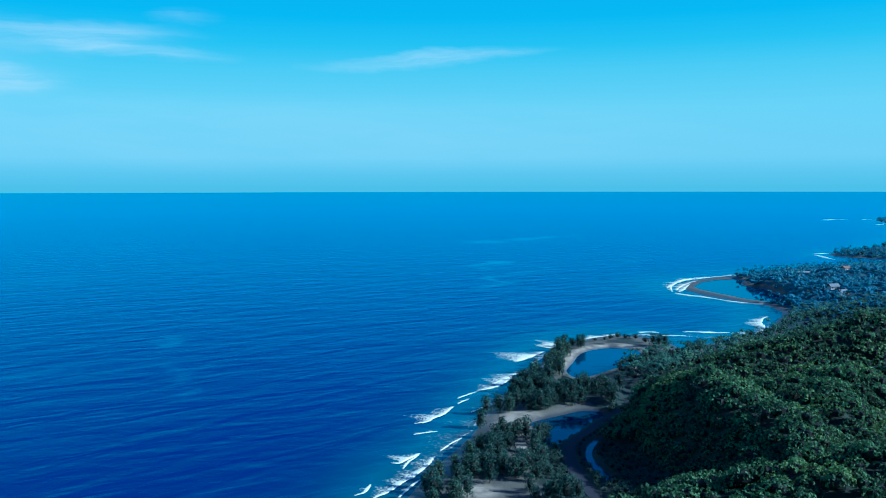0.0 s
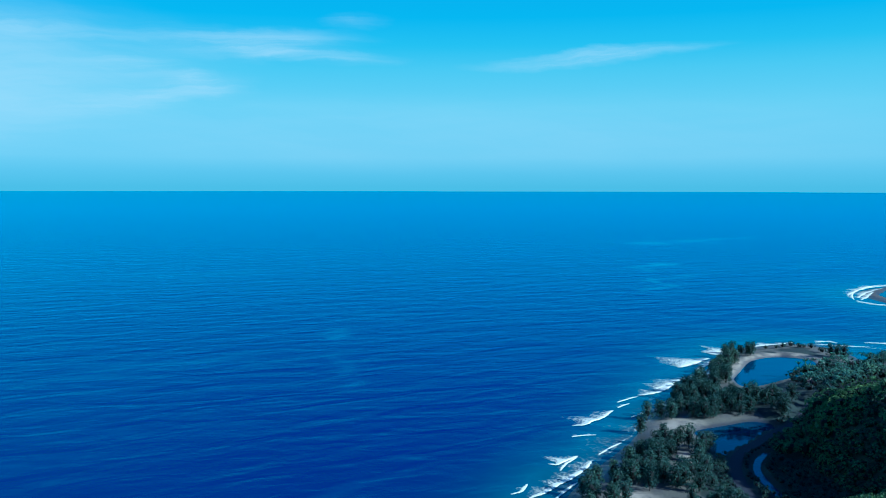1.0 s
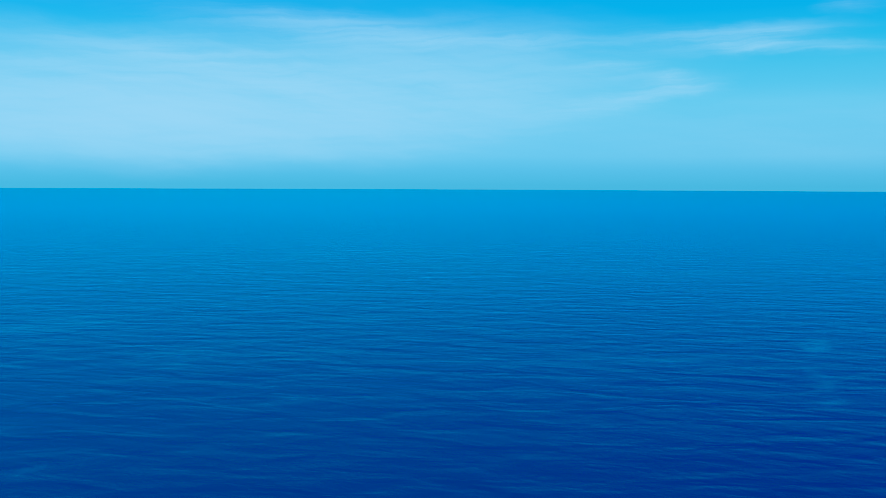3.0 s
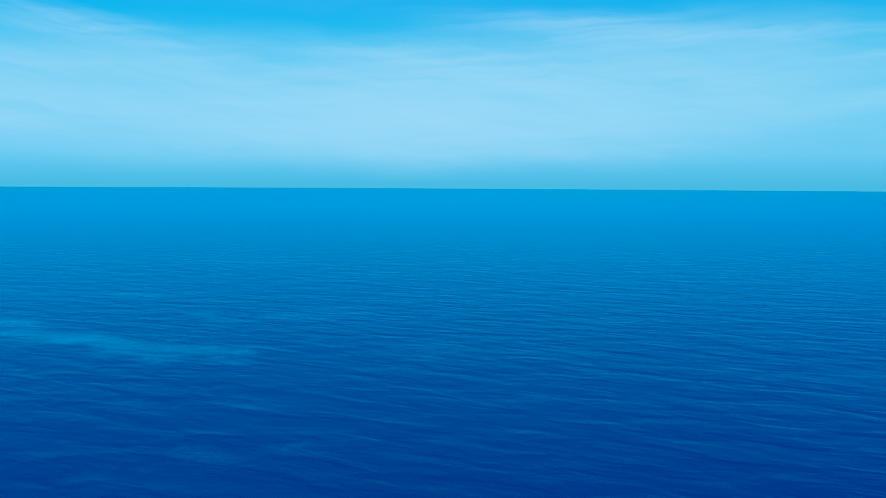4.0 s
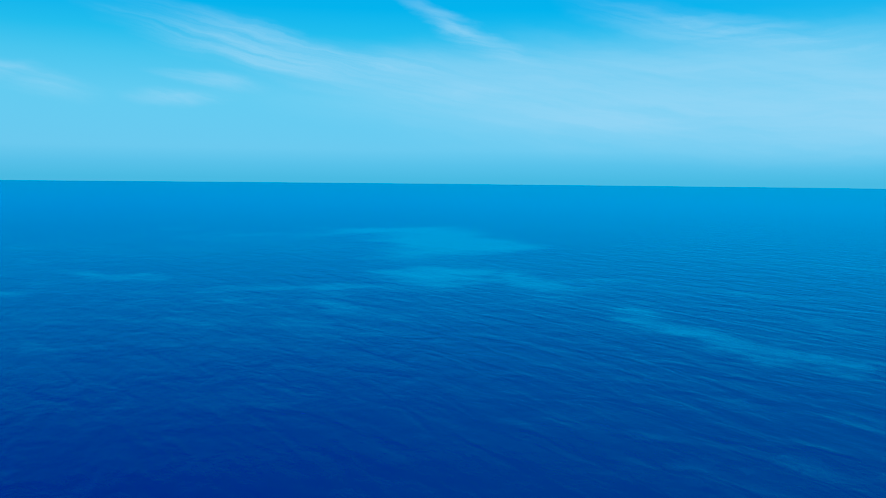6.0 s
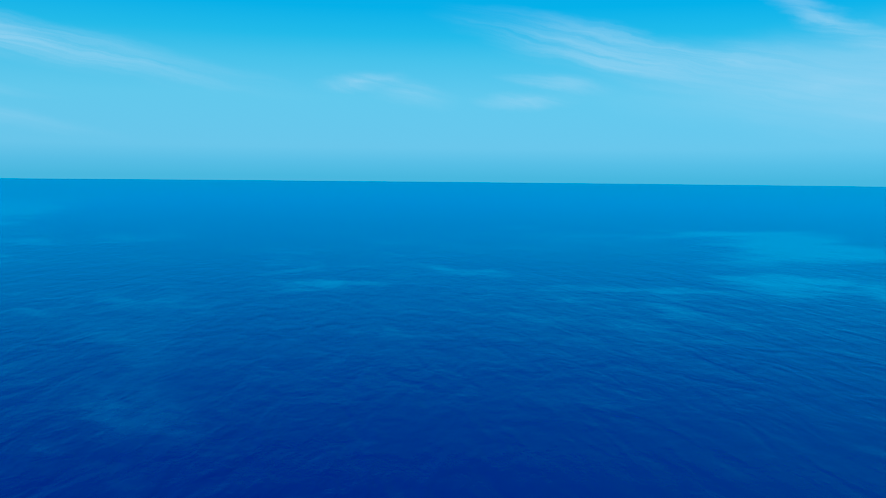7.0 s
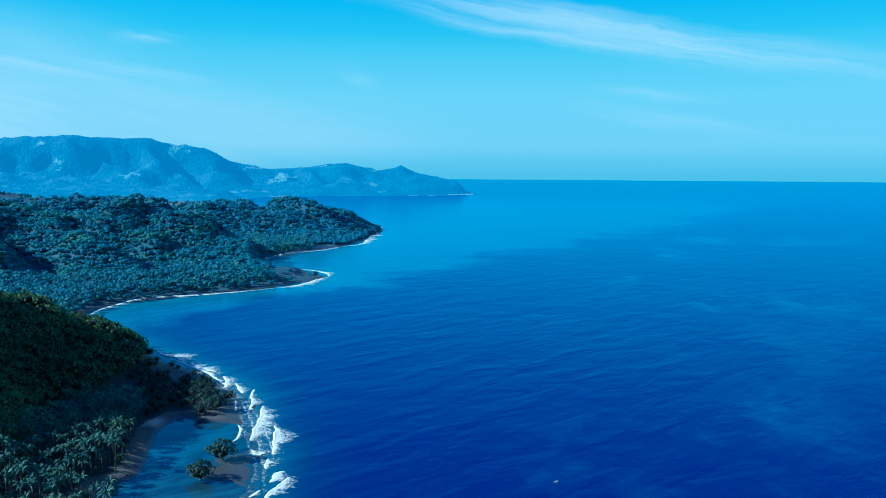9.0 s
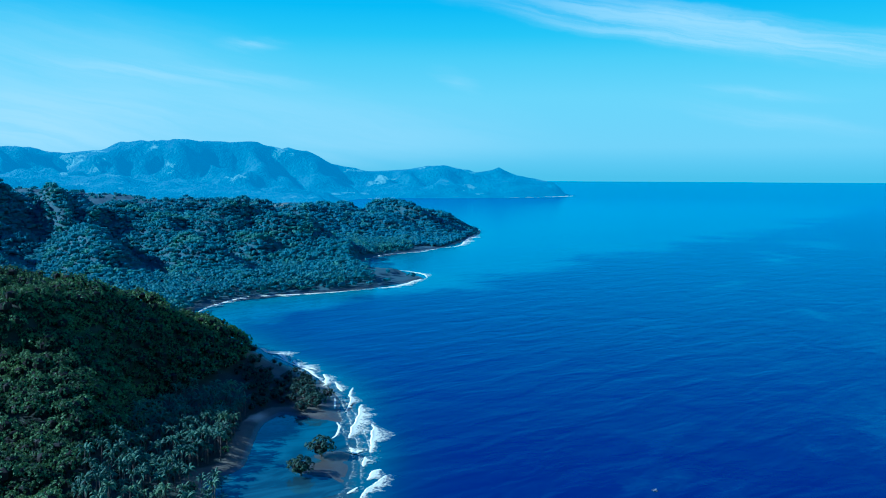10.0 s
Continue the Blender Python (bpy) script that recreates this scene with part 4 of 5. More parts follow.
def lumpy_crown(seed, wide=2.6, tall=3.2, base=0.5, lobes=2, per=7, leaf=0.5):
    """A small crown of a few lumps of leaves, for woods far off."""
    rng = np.random.RandomState(seed)
    pieces = []
    for k in range(lobes):
        a, out = 2.1 * k + rng.uniform(-0.5, 0.5), wide * rng.uniform(0.25, 0.55)
        r = wide * rng.uniform(0.5, 0.72)
        pieces.append(ball(rng, (math.cos(a) * out, math.sin(a) * out, base + tall * rng.uniform(0.35, 0.7)), (r, r, tall * rng.uniform(0.36, 0.5)), 3, 5))
    d = rng.normal(size=(per, 3)) + [0, 0, 0.6]
    d /= np.linalg.norm(d, axis=1)[:, None]
    pieces.append(cards(rng, d * [wide, wide, tall * 0.55] + [0, 0, base + tall * 0.5], d + rng.normal(size=(per, 3)) * 0.2, leaf * rng.uniform(0.6, 1.3, per)))
    return join(pieces)


def feather_crown(seed, tall=7.5, wide=3.0, leaf=0.19, tiers=30, per=24):
    """A tall loose crown of drooping needle sprays, as she-oaks have."""
    rng = np.random.RandomState(seed)
    pieces = [ball(rng, (0, 0, tall * 0.5), (wide * 0.42, wide * 0.42, tall * 0.3), 4)]
    for k in range(tiers):
        h = 0.16 + 0.8 * (k + rng.uniform(-0.4, 0.4)) / tiers
        out = wide * math.sqrt(max(0.05, 1 - ((h - 0.36) / 0.66) ** 2)) * rng.uniform(0.35, 1.15)
        a = 2.4 * k + rng.uniform(-0.5, 0.5)
        c = np.array([math.cos(a) * out * 0.75, math.sin(a) * out * 0.75, tall * h])
        d = rng.normal(size=(per, 3))
        d /= np.linalg.norm(d, axis=1)[:, None]
        pieces.append(cards(rng, c + d * [1.0, 1.0, 0.75] * rng.uniform(0.5, 1.1, (per, 1)), d + [0, 0, 0.4] + rng.normal(size=(per, 3)) * 0.4, leaf * rng.uniform(0.6, 1.4, per), 1.25))
    return join(pieces)


def palm_crown(seed, tall=7.5, reach=2.6, fronds=17, wide=0.26):
    """Arching fronds with drooping leaflets on both sides of the rib."""
    rng = np.random.RandomState(seed)
    pieces, lean = [], np.array([rng.uniform(-0.8, 0.8), rng.uniform(-0.8, 0.8), 0])
    for k in range(fronds):
        a, up = 2.4 * k + rng.uniform(-0.3, 0.3), rng.uniform(0.1, 1.7)
        s = np.linspace(0, 1, 6)
        long = reach * rng.uniform(0.8, 1.15)
        h = tall + long * (up * s - (0.55 + 0.42 * up) * s ** 2.2)
        flat = long * (s - 0.18 * s ** 2 * up)
        rib = np.stack([math.cos(a) * flat, math.sin(a) * flat, h], 1) + lean
        w = wide * np.array([0.25, 0.9, 1.0, 0.9, 0.65, 0.1])
        cross = np.array([-math.sin(a), math.cos(a), 0])
        left, right = rib + cross * w[:, None] - [0, 0, 0.14], rib - cross * w[:, None] - [0, 0, 0.14]
        i = np.arange(5)[:, None]
        faces = np.vstack([i + [0, 1, 7], np.c_[i, i + 7, i + 6], np.c_[i, i + 13, i + 1], np.c_[i, i + 12, i + 13]])
        pieces.append((np.vstack([rib, left, right]), faces))
    return join(pieces), lean


def stem(tall, foot, tip, lean=(0, 0, 0), limbs=0, seed=0, sides=6):
    """A tapered trunk, with a few limbs."""
    rng = np.random.RandomState(seed)

    def tube(a, b, r0, r1):
        a, b = np.asarray(a, float), np.asarray(b, float)
        s = np.linspace(0, 1, 4)[:, None]
        mid = a + (b - a) * s + np.array([0.12, 0.1, 0]) * np.sin(s * 3.1)
        ang = np.arange(sides) * 2 * math.pi / sides
        ring = np.c_[np.cos(ang), np.sin(ang), 0 * ang]
        verts = (mid[:, None] + ring[None] * (r0 + (r1 - r0) * s)[:, None]).reshape(-1, 3)
        faces = []
        for r in range(3):
            for k in range(sides):
                p, q = r * sides + k, r * sides + (k + 1) % sides
                faces += [(p, q, q + sides), (p, q + sides, p + sides)]
        return verts, np.array(faces)

    pieces = [tube((0, 0, -0.6), (lean[0], lean[1], tall), foot, tip)]
    for k in range(limbs):
        a, h = 2.4 * k, tall * rng.uniform(0.55, 0.85)
        pieces.append(tube((0, 0, h), (math.cos(a) * tall * 0.35, math.sin(a) * tall * 0.35, h + tall * 0.4), foot * 0.5, tip * 0.4))
    return join(pieces)


def core_first(crown, count):
    """1 for the first points of a crown, which are its core, painted dark for the shade inside."""
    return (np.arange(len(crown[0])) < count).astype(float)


def tree_kind(name, crown, trunk, leaf_mat, label, category="tree", inner=14):
    base = tagged(new(name), label, category)
    part("trunk", mesh_from("trunk", *trunk, BARK), base)
    part("crown", mesh_from("crown", *crown, leaf_mat, {"alone": np.ones(len(crown[0])), "core_shade": core_first(crown, inner)}, shade=False), base)
    return base


def stand_of(kinds, spots, group, rng, low=0.8, high=1.25):
    """Single trees at the spots (x, y, z); the first of each kind moves to a spot of its own."""
    used = set()
    for x, y, z in spots:
        k = rng.randint(len(kinds))
        s = rng.uniform(low, high)
        m = pose(x, y, z - 0.1, 0, 0, rng.uniform(0, 360)) @ Matrix.Diagonal((s * rng.uniform(0.9, 1.1), s * rng.uniform(0.9, 1.1), s, 1))
        if k in used:
            ob = copy_thing(kinds[k], m)
            ob.matrix_basis = m
        else:
            ob = kinds[k]
            ob.matrix_basis = m
            used.add(k)
        ob["group"] = group
    for k, ob in enumerate(kinds):
        if k not in used:
            for child in list(ob.children):
                bpy.data.objects.remove(child)
            bpy.data.objects.remove(ob)


def woods(name, shapes, spots, mat, label, seed, low=0.75, high=1.3, inner=0):
    """Many plants that nobody could count, as one mesh."""
    rng = np.random.RandomState(seed)
    all_verts, all_faces, tones, core_shade, k = [], [], [], [], 0
    pick = rng.randint(len(shapes), size=len(spots))
    for s, (v, f) in enumerate(shapes):
        mine = spots[pick == s]
        if not len(mine):
            continue
        a, size = rng.uniform(0, 6.283, len(mine)), rng.uniform(low, high, len(mine))
        c, t = np.cos(a)[:, None], np.sin(a)[:, None]
        px = (v[None, :, 0] * c - v[None, :, 1] * t) * size[:, None] + mine[:, 0, None]
        py = (v[None, :, 0] * t + v[None, :, 1] * c) * size[:, None] + mine[:, 1, None]
        pz = v[None, :, 2] * (size * rng.uniform(0.85, 1.2, len(mine)))[:, None] + mine[:, 2, None]
        all_verts.append(np.stack([px, py, pz], -1).reshape(-1, 3))
        tones.append(np.repeat(rng.uniform(0, 1, len(mine)) ** 1.5, len(v)))
        core_shade.append(np.tile(core_first((v, f), inner), len(mine)))
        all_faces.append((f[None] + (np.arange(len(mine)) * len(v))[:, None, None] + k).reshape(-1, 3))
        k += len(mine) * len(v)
    ob = new(name, mesh_from(name, np.vstack(all_verts), np.vstack(all_faces), mat, {"tone": np.concatenate(tones), "core_shade": np.concatenate(core_shade)}, shade=False))
    return tagged(ob, label, "forest", kind="stuff")


def spots_in(x0, x1, y0, y1, step, rule, seed):
    """Jittered grid of places on the ground that the rule keeps; rule(x, y, shore, z, rng)."""
    rng = np.random.RandomState(seed)
    gx, gy = np.meshgrid(np.arange(x0, x1, step), np.arange(y0, y1, step))
    x, y = (gx + rng.uniform(-0.45, 0.45, gx.shape) * step).ravel(), (gy + rng.uniform(-0.45, 0.45, gy.shape) * step).ravel()
    far = np.hypot(x, y)
    wide = np.where(y > 0, x < 0.56 * y + 25, x < -0.31 * y + 25)
    x, y = x[wide & (far > 190) & (far < 4500)], y[wide & (far > 190) & (far < 4500)]
    s, z = inland(x, y), terrain(x, y)
    ok = rule(x, y, s, z, rng) & (s > 1)
    return np.stack([x, y, z], 1)[ok]


def clear_of(x, y, road=5.0, water=1.5):
    free = to_line(x, y, ROAD) > road
    for p in (LAGOON, MARSH, TIDE_POOL, SPIT_LAGOON):
        free &= ~inside(x, y, p) & (to_line(x, y, p) > water)
    return free & (to_line(x, y, CHANNEL) > 3.0)


rng = np.random.RandomState(11)
FOREST_LABEL = "rounded green broadleaf tree in the hillside forest"
broad = [tree_kind("broadleaf_tree", broad_crown(40 + k, 2.0 + 0.25 * (k % 3), 2.6 + 0.3 * (k % 2), 2.0, 15, 16, 0.20), stem(3.2, 0.17, 0.08, limbs=3, seed=k), LEAF, FOREST_LABEL) for k in range(6)]
broad_shapes = [broad_crown(60 + k, 2.0 + 0.3 * (k % 3), 2.7, 1.6, 14, 9, 0.24) for k in range(7)]
hill_shapes = [broad_crown(70 + k, 2.0 + 0.3 * (k % 3), 2.7, 1.6, 11, 5, 0.34) for k in range(6)]
far_shapes = [broad_crown(80 + k, 3.0, 3.6, 0.8, 7, 5, 0.66, 0.25) for k in range(6)]
bay_shapes = [lumpy_crown(85 + k, 2.8 + 0.3 * (k % 3), 2.9) for k in range(6)]
cape_shapes = [lumpy_crown(100 + k, 4.9, 4.0, 0.0, 2, 6, 0.9) for k in range(5)]
coarse_shapes = [broad_crown(90 + k, 6.2, 5.0, 0.0, 6, 4, 2.2) for k in range(5)]

# forest on the near spurs
def hill_rule(x, y, s, z, rng):
    side = x - np.interp(y, ROAD[:, 1], ROAD[:, 0])
    return ((z > 3.4) | ((side > 9) & (y < 340))) & ((y < 350) | ((x > 98) & (z > 6.0))) & clear_of(x, y, 6.0) & (s > 16) & ~((y > 303) & (x < 78 + (y - 322) * 0.7))


near_north = spots_in(45, 300, 190, 520, 3.2, hill_rule, 3)
near_south = spots_in(-10, 180, -500, -215, 3.2, lambda x, y, s, z, rng: (z > 4.2) & (s > 8) & clear_of(x, y) & ~((x < 43) & (y > -318) & (z < 10)), 4)
near_north = near_north[np.argsort(~((near_north[:, 0] < 83) & (near_north[:, 1] > 232) & (near_north[:, 1] < 300)), kind="stable")]
first = (near_north[:, 1] < 300) & (near_north[:, 0] < 150)
second = (near_south[:, 1] > -345) & (near_south[:, 0] < 95)
singles = np.vstack([near_north[first][:170], near_south[second][:130]])
rest = np.vstack([near_north[first][170:], near_north[~first], near_south[second][130:], near_south[~second]])
steep = (singles[:, 0] < 83) & (singles[:, 1] > 232)      # small trees on the steep western face, darker leaves painting its shade
stand_of(broad, singles[~steep], "trees of the near forest", rng, 0.7, 1.4)
scrub = [tree_kind("stunted_tree", broad_crown(50 + k, 2.4, 2.6, 1.0, 14, 18, 0.2), stem(2.2, 0.2, 0.1, limbs=3, seed=k), LEAF_SHORE, "low tree on the steep slope, leaves darkened for its shade") for k in range(3)]
stand_of(scrub, singles[steep], "trees of the near forest", rng, 0.5, 0.8)
close = np.hypot(rest[:, 0], rest[:, 1]) < 330
woods("near_forest", broad_shapes, rest[close], LEAF, "dense green tropical forest covering the near spurs", 5, 0.5, 1.6, inner=14)
woods("spur_forest", hill_shapes, rest[~close], LEAF, "dense green tropical forest along the spur crests", 25, 0.5, 1.5, inner=14)


def steepness(x, y):
    z = terrain(x, y)
    return np.hypot(terrain(x + 1.5, y) - z, terrain(x, y + 1.5) - z) / 1.5


for seed, box in ((34, (50, 150, 215, 330)), (35, (10, 130, -430, -230))):
    bank = spots_in(*box, 2.25, lambda x, y, s, z, rng: (steepness(x, y) > 0.55) & (z > 3) & clear_of(x, y, 7) & (s > 10), seed)
    woods("bank_forest", hill_shapes, bank, LEAF, "dense low forest on a steep bank", seed + 10, 0.45, 1.0, inner=14)
# brush in the darker leaf colour too, to deepen the slope's shade
brush = spots_in(58, 90, 226, 306, 3.4, lambda x, y, s, z, rng: clear_of(x, y, 6.5) & (x > np.interp(y, ROAD[:, 1], ROAD[:, 0]) + 8) & (z > 2.2), 31)
woods("slope_brush", broad_shapes[:4], brush, LEAF_SHORE, "low brush on the steep slope above the road, leaves darkened for shade", 32, 0.3, 0.55, inner=14)

roadside = spots_in(30, 80, 222, 345, 1.7, lambda x, y, s, z, rng: clear_of(x, y, 2.9, 0.8) & (to_line(x, y, ROAD) < 12) & (x > np.interp(y, ROAD[:, 1], ROAD[:, 0]) - 7) & (rng.uniform(size=x.shape) < 0.85), 36)
woods("roadside_scrub", hill_shapes, roadside, LEAF_SHORE, "low dark scrub along the coast road", 37, 0.3, 0.5, inner=14)

# she-oaks and shrubs on the northern flats
def flats_rule(x, y, s, z, rng):
    p = rng.uniform(size=x.shape)
    clump = wave_noise(x, y, 24, 8)
    low = (y > 238) & (y < 303) & (s > 4) & (x < 38) & (p < 0.44 + 0.5 * clump) & (np.hypot(x - 12, (y - 250) * 1.6) > 9)
    mid = (y > 340) & (y < 376) & (s > 4) & (x < 100) & (p < 0.66 + 0.4 * clump)
    strip = (y >= 372) & (y < 500) & (s > 2.5) & (s < 15) & (x < 84) & (p < 0.9 - np.clip((y - 450) / 40, 0, 1) * 0.8)
    tip = (y >= 500) & (s > 2) & (x < 128) & (p < 0.0)
    return (low | mid | strip | tip) & clear_of(x, y, 5.0, 4.0) & (z < 6)


oaks = [tree_kind("she_oak", feather_crown(120 + k, 7.2 + 0.6 * (k % 3), 2.6 + 0.4 * (k % 2)), stem(5.6, 0.2, 0.05, limbs=2, seed=k), LEAF_SHORE, "tall feathery dark green shore tree on the sand", inner=20) for k in range(6)]
flats = spots_in(-20, 130, 236, 540, 3.9, flats_rule, 6)
lone = np.array([(17, 340), (14, 320), (21, 306), (27, 309), (36, 303), (22, 345), (94, 430), (98, 425), (101, 431), (105, 437), (117, 480), (121, 483), (123, 478), (139, 467), (142, 470),
                 (136, 462), (131, 454), (127, 448)], float)
flats = np.vstack([flats, np.c_[lone, terrain(lone[:, 0], lone[:, 1])]])
stand_of(oaks, flats, "trees on the northern flats", rng, 0.65, 1.1)

# palms and trees round the northern bay
HOUSES = [(324, 773, 20, 13, 8), (330, 742, 100, 10, 7), (367, 819, 60, 11, 7), (294, 652, 15, 12, 7), (351, 756, 35, 14, 8), (345, 795, 80, 9, 6), (392, 800, 10, 11, 7), (412, 850, 50, 12, 7),
          (361, 778, 10, 14, 8), (290, 628, 25, 12, 7), (305, 764, 70, 9, 6), (333, 812, 40, 12, 7)]


def bay_rule(x, y, s, z, rng):
    free = np.ones(x.shape, bool)
    for hx, hy in (row[:2] for row in HOUSES):      # trees cleared on the camera's side so each house shows in its view
        free &= np.hypot(x - hx + 3, (y - hy + 7) * 0.7) > 7
    return free & (s > 7) & clear_of(x, y, 5.0, 5.0) & (rng.uniform(size=x.shape) < 0.92) & ~((y > 625) & (x < 250 + 0.25 * (y - 690)))


far_palms = [palm_crown(150 + k, 6.5 + 0.6 * (k % 3), 2.9, 6, 0.8)[0] for k in range(5)]
palm_shapes = [palm_crown(140 + k, 6.5 + 0.6 * (k % 3), 2.7, 10, 0.36)[0] for k in range(6)]
grove = spots_in(84, 340, 345, 600, 3.5, lambda x, y, s, z, rng: bay_rule(x, y, s, z, rng) & ((z < 6.2) | (y > 420)) & (x > 84) & (y < np.interp(x, [90, 130, 175, 240], [455, 452, 505, 585])) & (s > 10), 7)
half = np.random.RandomState(2).uniform(size=len(grove)) < 0.6
woods("palm_grove", palm_shapes, grove[half], LEAF_PALM, "coconut palms crowded behind the northern bay beach", 8, 0.6, 1.0)
woods("bay_trees", hill_shapes[:4], grove[~half], LEAF_SHORE, "dark green trees among the palms by the bay", 9, 0.7, 1.3, inner=14)
village = spots_in(235, 720, 540, 1180, 4.6, lambda x, y, s, z, rng: bay_rule(x, y, s, z, rng) & ((y > 590) | (x > 245)), 10)
some = np.random.RandomState(3).uniform(size=len(village)) < 0.4
woods("village_palms", far_palms, village[some], LEAF_VILLAGE_HAZE, "coconut palms over a village on a low cape", 11, 0.65, 1.0)
woods("village_trees", bay_shapes, village[~some], LEAF_VILLAGE_HAZE, "dark green trees shading a village on a low cape", 12, 0.7, 1.3)
woods("cape_trees", far_shapes, spots_in(480, 1500, 1040, 2400, 13.0, lambda x, y, s, z, rng: (s > 8) & (y > 1020), 13), LEAF_VILLAGE_HAZE, "dark woods along a distant low cape", 14, 0.8, 1.5, inner=14)

# palm grove, mangroves and shrubs on the southern shore
palms = []
for k in range(6):
    crown, lean = palm_crown(160 + k, 6.0 + 0.7 * (k % 3), 2.5)
    palms.append(tree_kind("coconut_palm", crown, stem(6.0 + 0.7 * (k % 3), 0.19, 0.11, lean), LEAF_PALM, "grey-green coconut palm in a dense shore grove", "palm tree", 0))
south_flat = spots_in(2, 95, -345, -205, 3.6, lambda x, y, s, z, rng: ((z <= 4.2) | ((x < 43) & (y > -318) & (z < 10))) & clear_of(x, y, 5, 6.0) & (s > 30) & (rng.uniform(size=x.shape) < 0.95 + 0.5 * wave_noise(x, y, 26, 9)), 15)
palmy = south_flat[:, 0] < 41 + 0.12 * (south_flat[:, 1] + 252) + 5 * wave_noise(south_flat[:, 0], south_flat[:, 1], 30, 2)
palmy &= np.random.RandomState(6).uniform(size=len(south_flat)) < 0.9
stand_of(palms, south_flat[palmy][:300], "palms of the southern grove", rng, 0.75, 1.2)
thin = np.random.RandomState(7).uniform(size=len(south_flat)) < 0.5
# scrub added below the palms to darken ground that is too bright
under = south_flat[np.random.RandomState(8).uniform(size=len(south_flat)) < 0.6] + [1.6, 0.9, 0.0]
woods("grove_scrub", broad_shapes[:3], under, LEAF_SHORE, "scrub added to darken the ground below the palms", 28, 0.28, 0.5, inner=14)
woods("grove_trees", broad_shapes, south_flat[~palmy & thin], LEAF, "green broadleaf trees behind the palm grove", 16, 0.6, 1.05, inner=14)
mangroves = [tree_kind("mangrove_tree", broad_crown(180 + k, 3.8, 4.2, 0.7, 24, 28, 0.26), stem(3.4, 0.3, 0.14, limbs=4, seed=k), LEAF_SHORE, "dark rounded mangrove tree on a tidal sand bar") for k in range(3)]
where = np.array([(-23, -275), (-15.5, -259), (-26, -333), (-24, -343), (-21, -350)], float)
stand_of(mangroves, np.c_[where, np.maximum(terrain(where[:, 0], where[:, 1]), 0.0)], "mangroves on the sand bar", rng, 1.1, 1.3)
shrubs = spots_in(-40, 12, -460, -322, 3.4, lambda x, y, s, z, rng: (s > 3) & (s < 34) & (z < 4.5) & clear_of(x, y, 5, 4) & (rng.uniform(size=x.shape) < 0.36 + 0.4 * wave_noise(x, y, 20, 4)), 17)
bushes = [tree_kind("shore_bush", broad_crown(190 + k, 1.9, 2.2, 0.4, 9, 22, 0.2), stem(1.4, 0.1, 0.05, limbs=2, seed=k), LEAF_SHORE, "low dark green bush on the beach", "bush") for k in range(4)]
ring = np.array([(110, 509), (107, 506), (103, 509), (98, 505), (94, 502), (113, 506), (88, 500), (116, 494)], float)
shrubs = np.vstack([shrubs, np.c_[ring, terrain(ring[:, 0], ring[:, 1])]])
stand_of(bushes, shrubs, "bushes along the beaches", rng, 0.7, 1.5)

# flats and hills beyond the southern bay
beyond = spots_in(-200, 345, -1100, -470, 4.0, lambda x, y, s, z, rng: (s > 6) & ((x > -106) | (y < -830) | (rng.uniform(size=x.shape) < 0.05)) & ~((s < 13) & (rng.uniform(size=x.shape) < 0.6)) & ((y < -500) | (z < 4.2)), 18)
low = (beyond[:, 2] < 6) & (np.random.RandomState(5).uniform(size=len(beyond)) < 0.6)
woods("bay_palms", far_palms, beyond[low], LEAF_BAY_HAZE, "coconut palms on the flat behind a bay", 19, 0.9, 1.3)
woods("bay_hill_forest", bay_shapes, beyond[~low], LEAF_BAY_HAZE, "dense forest over the hill beyond the bay", 20, 0.6, 1.4)
woods("cape_hill_forest", cape_shapes, spots_in(-420, 480, -1600, -1080, 6.8, lambda x, y, s, z, rng: s > 6, 21), LEAF_CAPE_HAZE, "dense forest over a hilly cape", 22, 0.8, 1.4)
upland = spots_in(-420, 1150, -3400, -1700, 26.0, lambda x, y, s, z, rng: (s > 12) & (wave_noise(x, y, 260, 12) < 0.75), 23)
upland = upland[np.hypot(upland[:, 0], upland[:, 1]) < 2250]
woods("upland_forest", coarse_shapes, upland, LEAF_CAPE_HAZE, "patchy forest over far uplands", 24, 0.6, 1.0)


# ---- village houses and the boat ----
def block(w, d, h, z0=0.0, x0=0.0, y0=0.0):
    v = np.array([(sx * w / 2 + x0, sy * d / 2 + y0, z0 + sz * h) for sz in (0, 1) for sy in (-1, 1) for sx in (-1, 1)])
    f = [(0, 2, 3, 1), (4, 5, 7, 6), (0, 1, 5, 4), (2, 6, 7, 3), (0, 4, 6, 2), (1, 3, 7, 5)]
    return v, np.array(f)


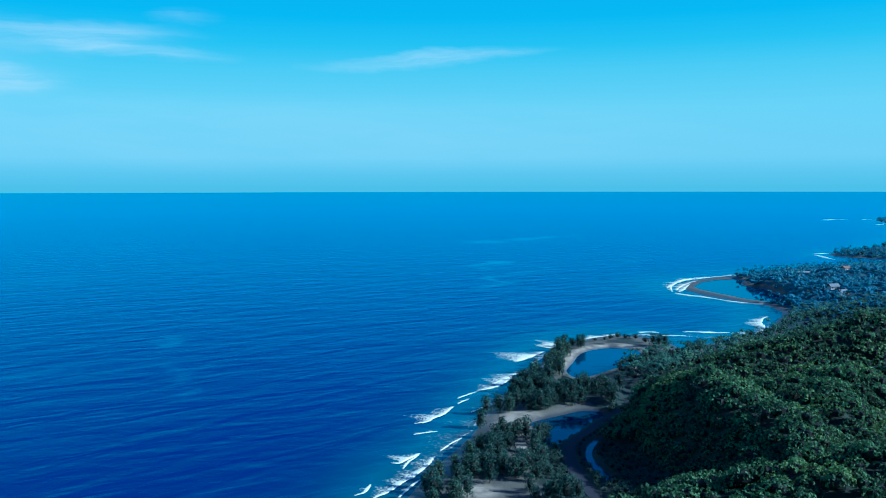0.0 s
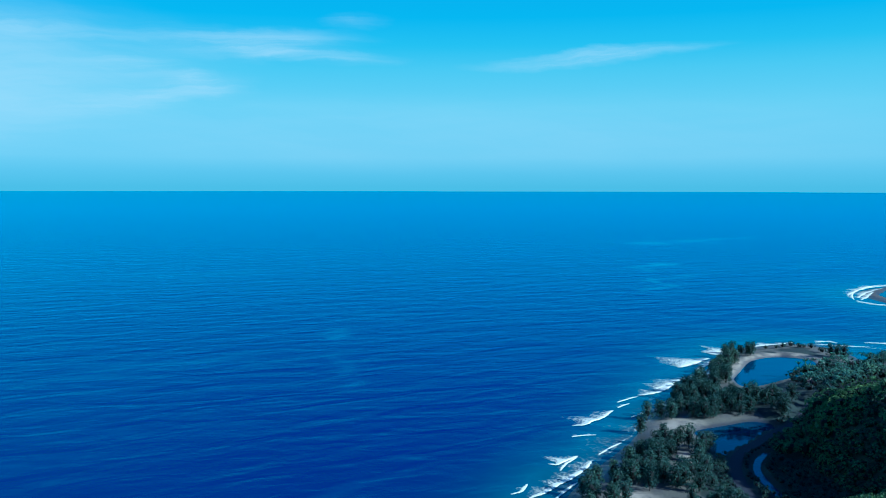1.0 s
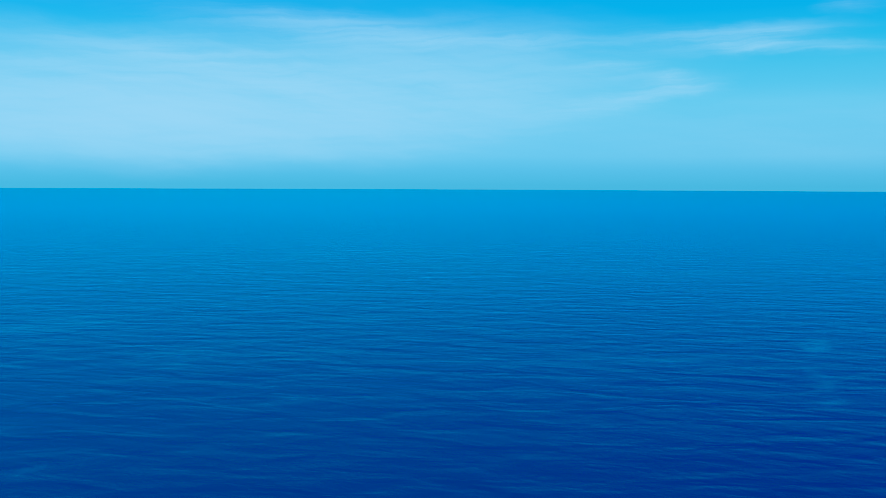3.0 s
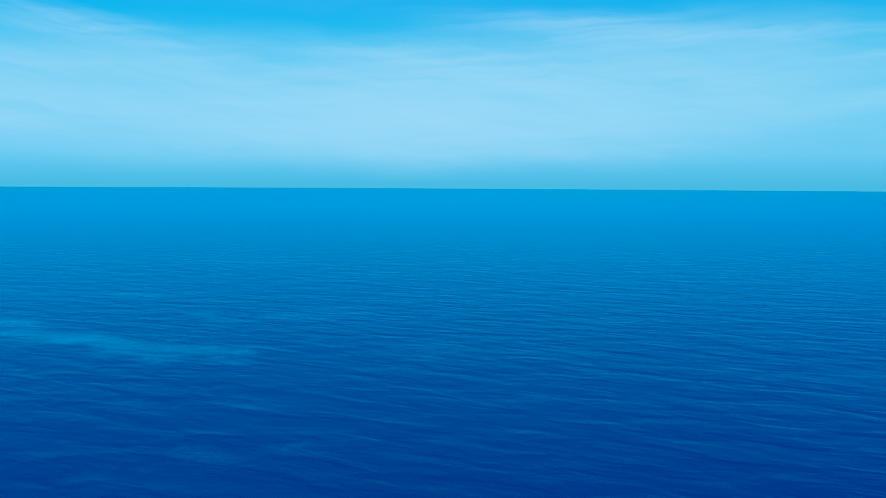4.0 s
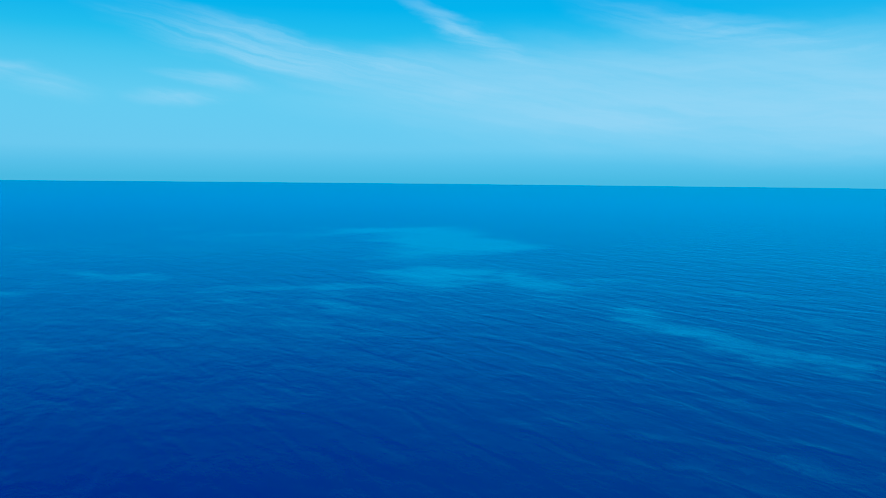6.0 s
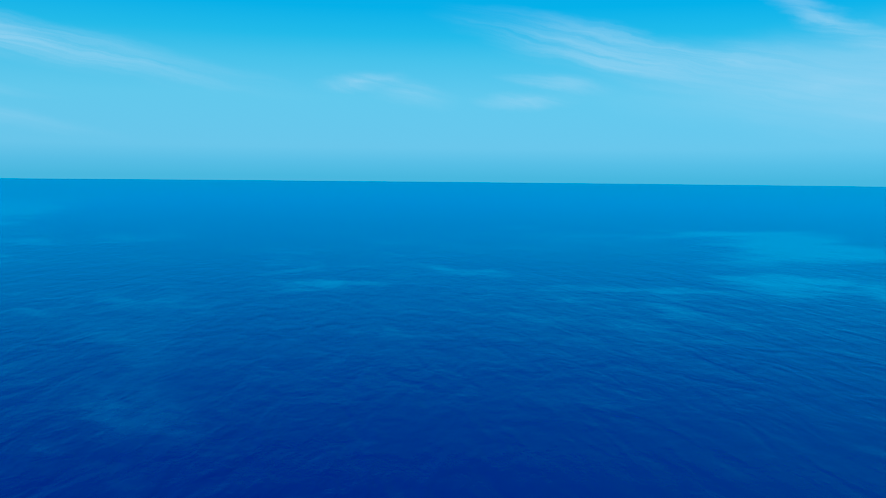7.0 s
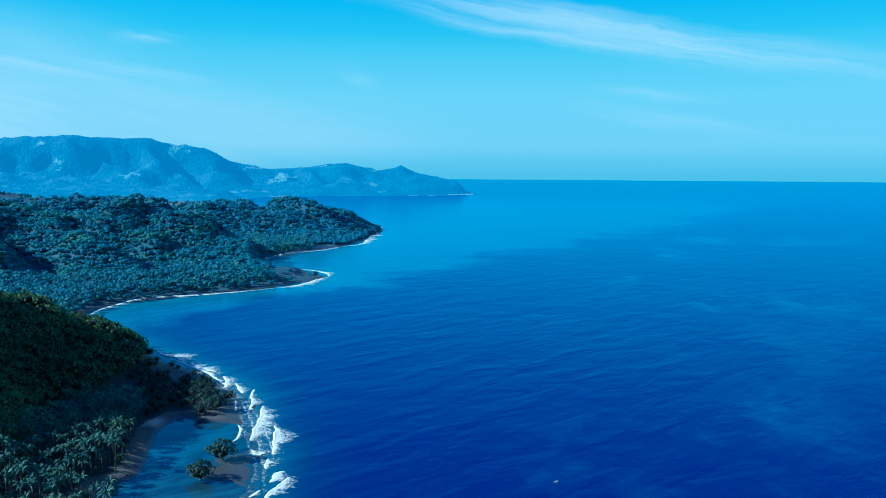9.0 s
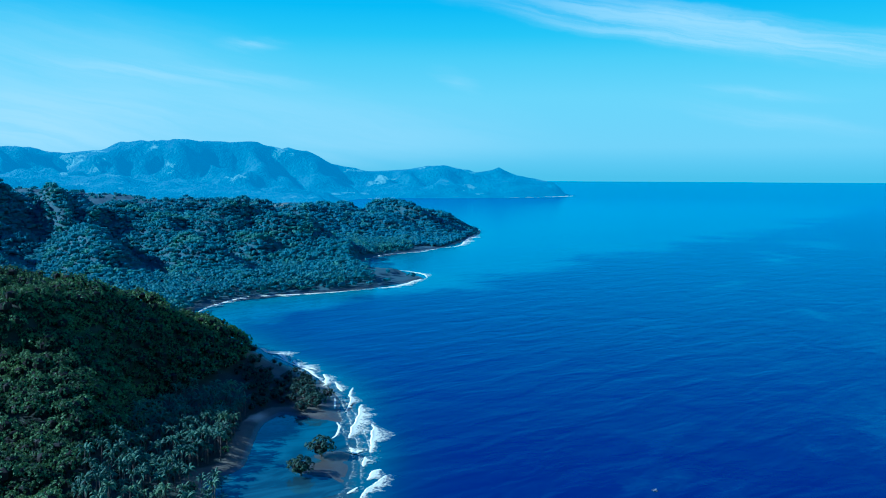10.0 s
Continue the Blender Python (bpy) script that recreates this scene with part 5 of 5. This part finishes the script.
def house(x, y, turned, w, d, roof_mat, label):
    h = tagged(new("house"), label, "house", "houses of the bay village")
    part("wall", mesh_from("wall", *block(w, d, 2.7), WALL_PLASTER, shade=False), h)
    o, t, top = 0.6, 0.12, 2.6
    prof = [(-d / 2 - o, top - 0.25), (0, top + 1.9), (d / 2 + o, top - 0.25), (d / 2 + o, top - 0.25 + t), (0, top + 1.9 + t), (-d / 2 - o, top - 0.25 + t)]
    v = np.array([(sx * (w / 2 + o), py, pz) for sx in (-1, 1) for py, pz in prof])
    f = [(i, (i + 1) % 6, (i + 1) % 6 + 6, i + 6) for i in range(6)] + [(0, 5, 4, 1), (1, 4, 3, 2), (6, 7, 10, 11), (7, 8, 9, 10)]
    part("roof", mesh_from("roof", v, f, roof_mat, shade=False), h)
    part("door", mesh_from("door", *block(0.9, 0.08, 2.0, 0.0, 0.0, -d / 2 - 0.03), BARK, shade=False), h)
    for k in (-0.3, 0.3):
        win = part("window", mesh_from("window", *block(1.1, 0.1, 1.0, 1.0, k * w, -d / 2 - 0.03), WALL_PLASTER, shade=False), h)
        part("pane", mesh_from("pane", *block(0.9, 0.06, 0.8, 1.1, k * w, -d / 2 - 0.07), DARK_GLASS, shade=False), win)
    z = terrain(np.array([x]), np.array([y]))[0]
    h.matrix_basis = pose(x, y, z - 0.05, 0, 0, turned)
    return h


for k, (hx, hy, turned, w, d) in enumerate(HOUSES):
    house(hx, hy, turned, w * 0.62, d * 0.62, (ROOF_TIN, ROOF_RUST)[k % 3 == 1], ("weathered house with a grey tin roof among palms", "weathered house with a rusty tin roof among palms")[k % 3 == 1])
house(88, 399, 30, 3.6, 2.8, ROOF_RUST, "small hut with a rusty roof beside the lagoon")


# a boat made up to stand for an unidentified white speck
def outrigger(x, y, turned):
    boat = tagged(new("outrigger_boat"), "outrigger boat made up for a small white speck at sea", "boat")
    s = np.linspace(-1, 1, 9)
    rows = []
    for t in s:
        half, lift = 0.55 * (1 - abs(t) ** 2.2) + 0.04, 0.5 * abs(t) ** 3
        rows += [(t * 3.4, -half, 0.65 + lift), (t * 3.4, -half * 0.6, lift * 0.6), (t * 3.4, 0, -0.15 + lift * 0.6), (t * 3.4, half * 0.6, lift * 0.6), (t * 3.4, half, 0.65 + lift)]
    i = np.arange(8)[:, None] * 5 + np.arange(4)[None]
    f = np.stack([i, i + 1, i + 6, i + 5], -1).reshape(-1, 4)
    part("hull", mesh_from("hull", rows, f, BOAT_PAINT), boat)
    for sy in (-1, 1):
        part("float", mesh_from("float", *block(4.6, 0.14, 0.14, 0.0, 0.0, sy * 2.3), BAMBOO, shade=False), boat, "bamboo outrigger float")
    for sx in (-1.3, 1.3):
        part("boom", mesh_from("boom", *block(0.1, 4.8, 0.1, 0.62, sx, 0.0), BAMBOO, shade=False), boat, "bamboo boom")
    # shrunk to the speck's size in the camera's view
    boat.matrix_basis = pose(x, y, 0.1, 0, 0, turned) @ Matrix.Scale(0.3, 4)


outrigger(-114, -224, 30)
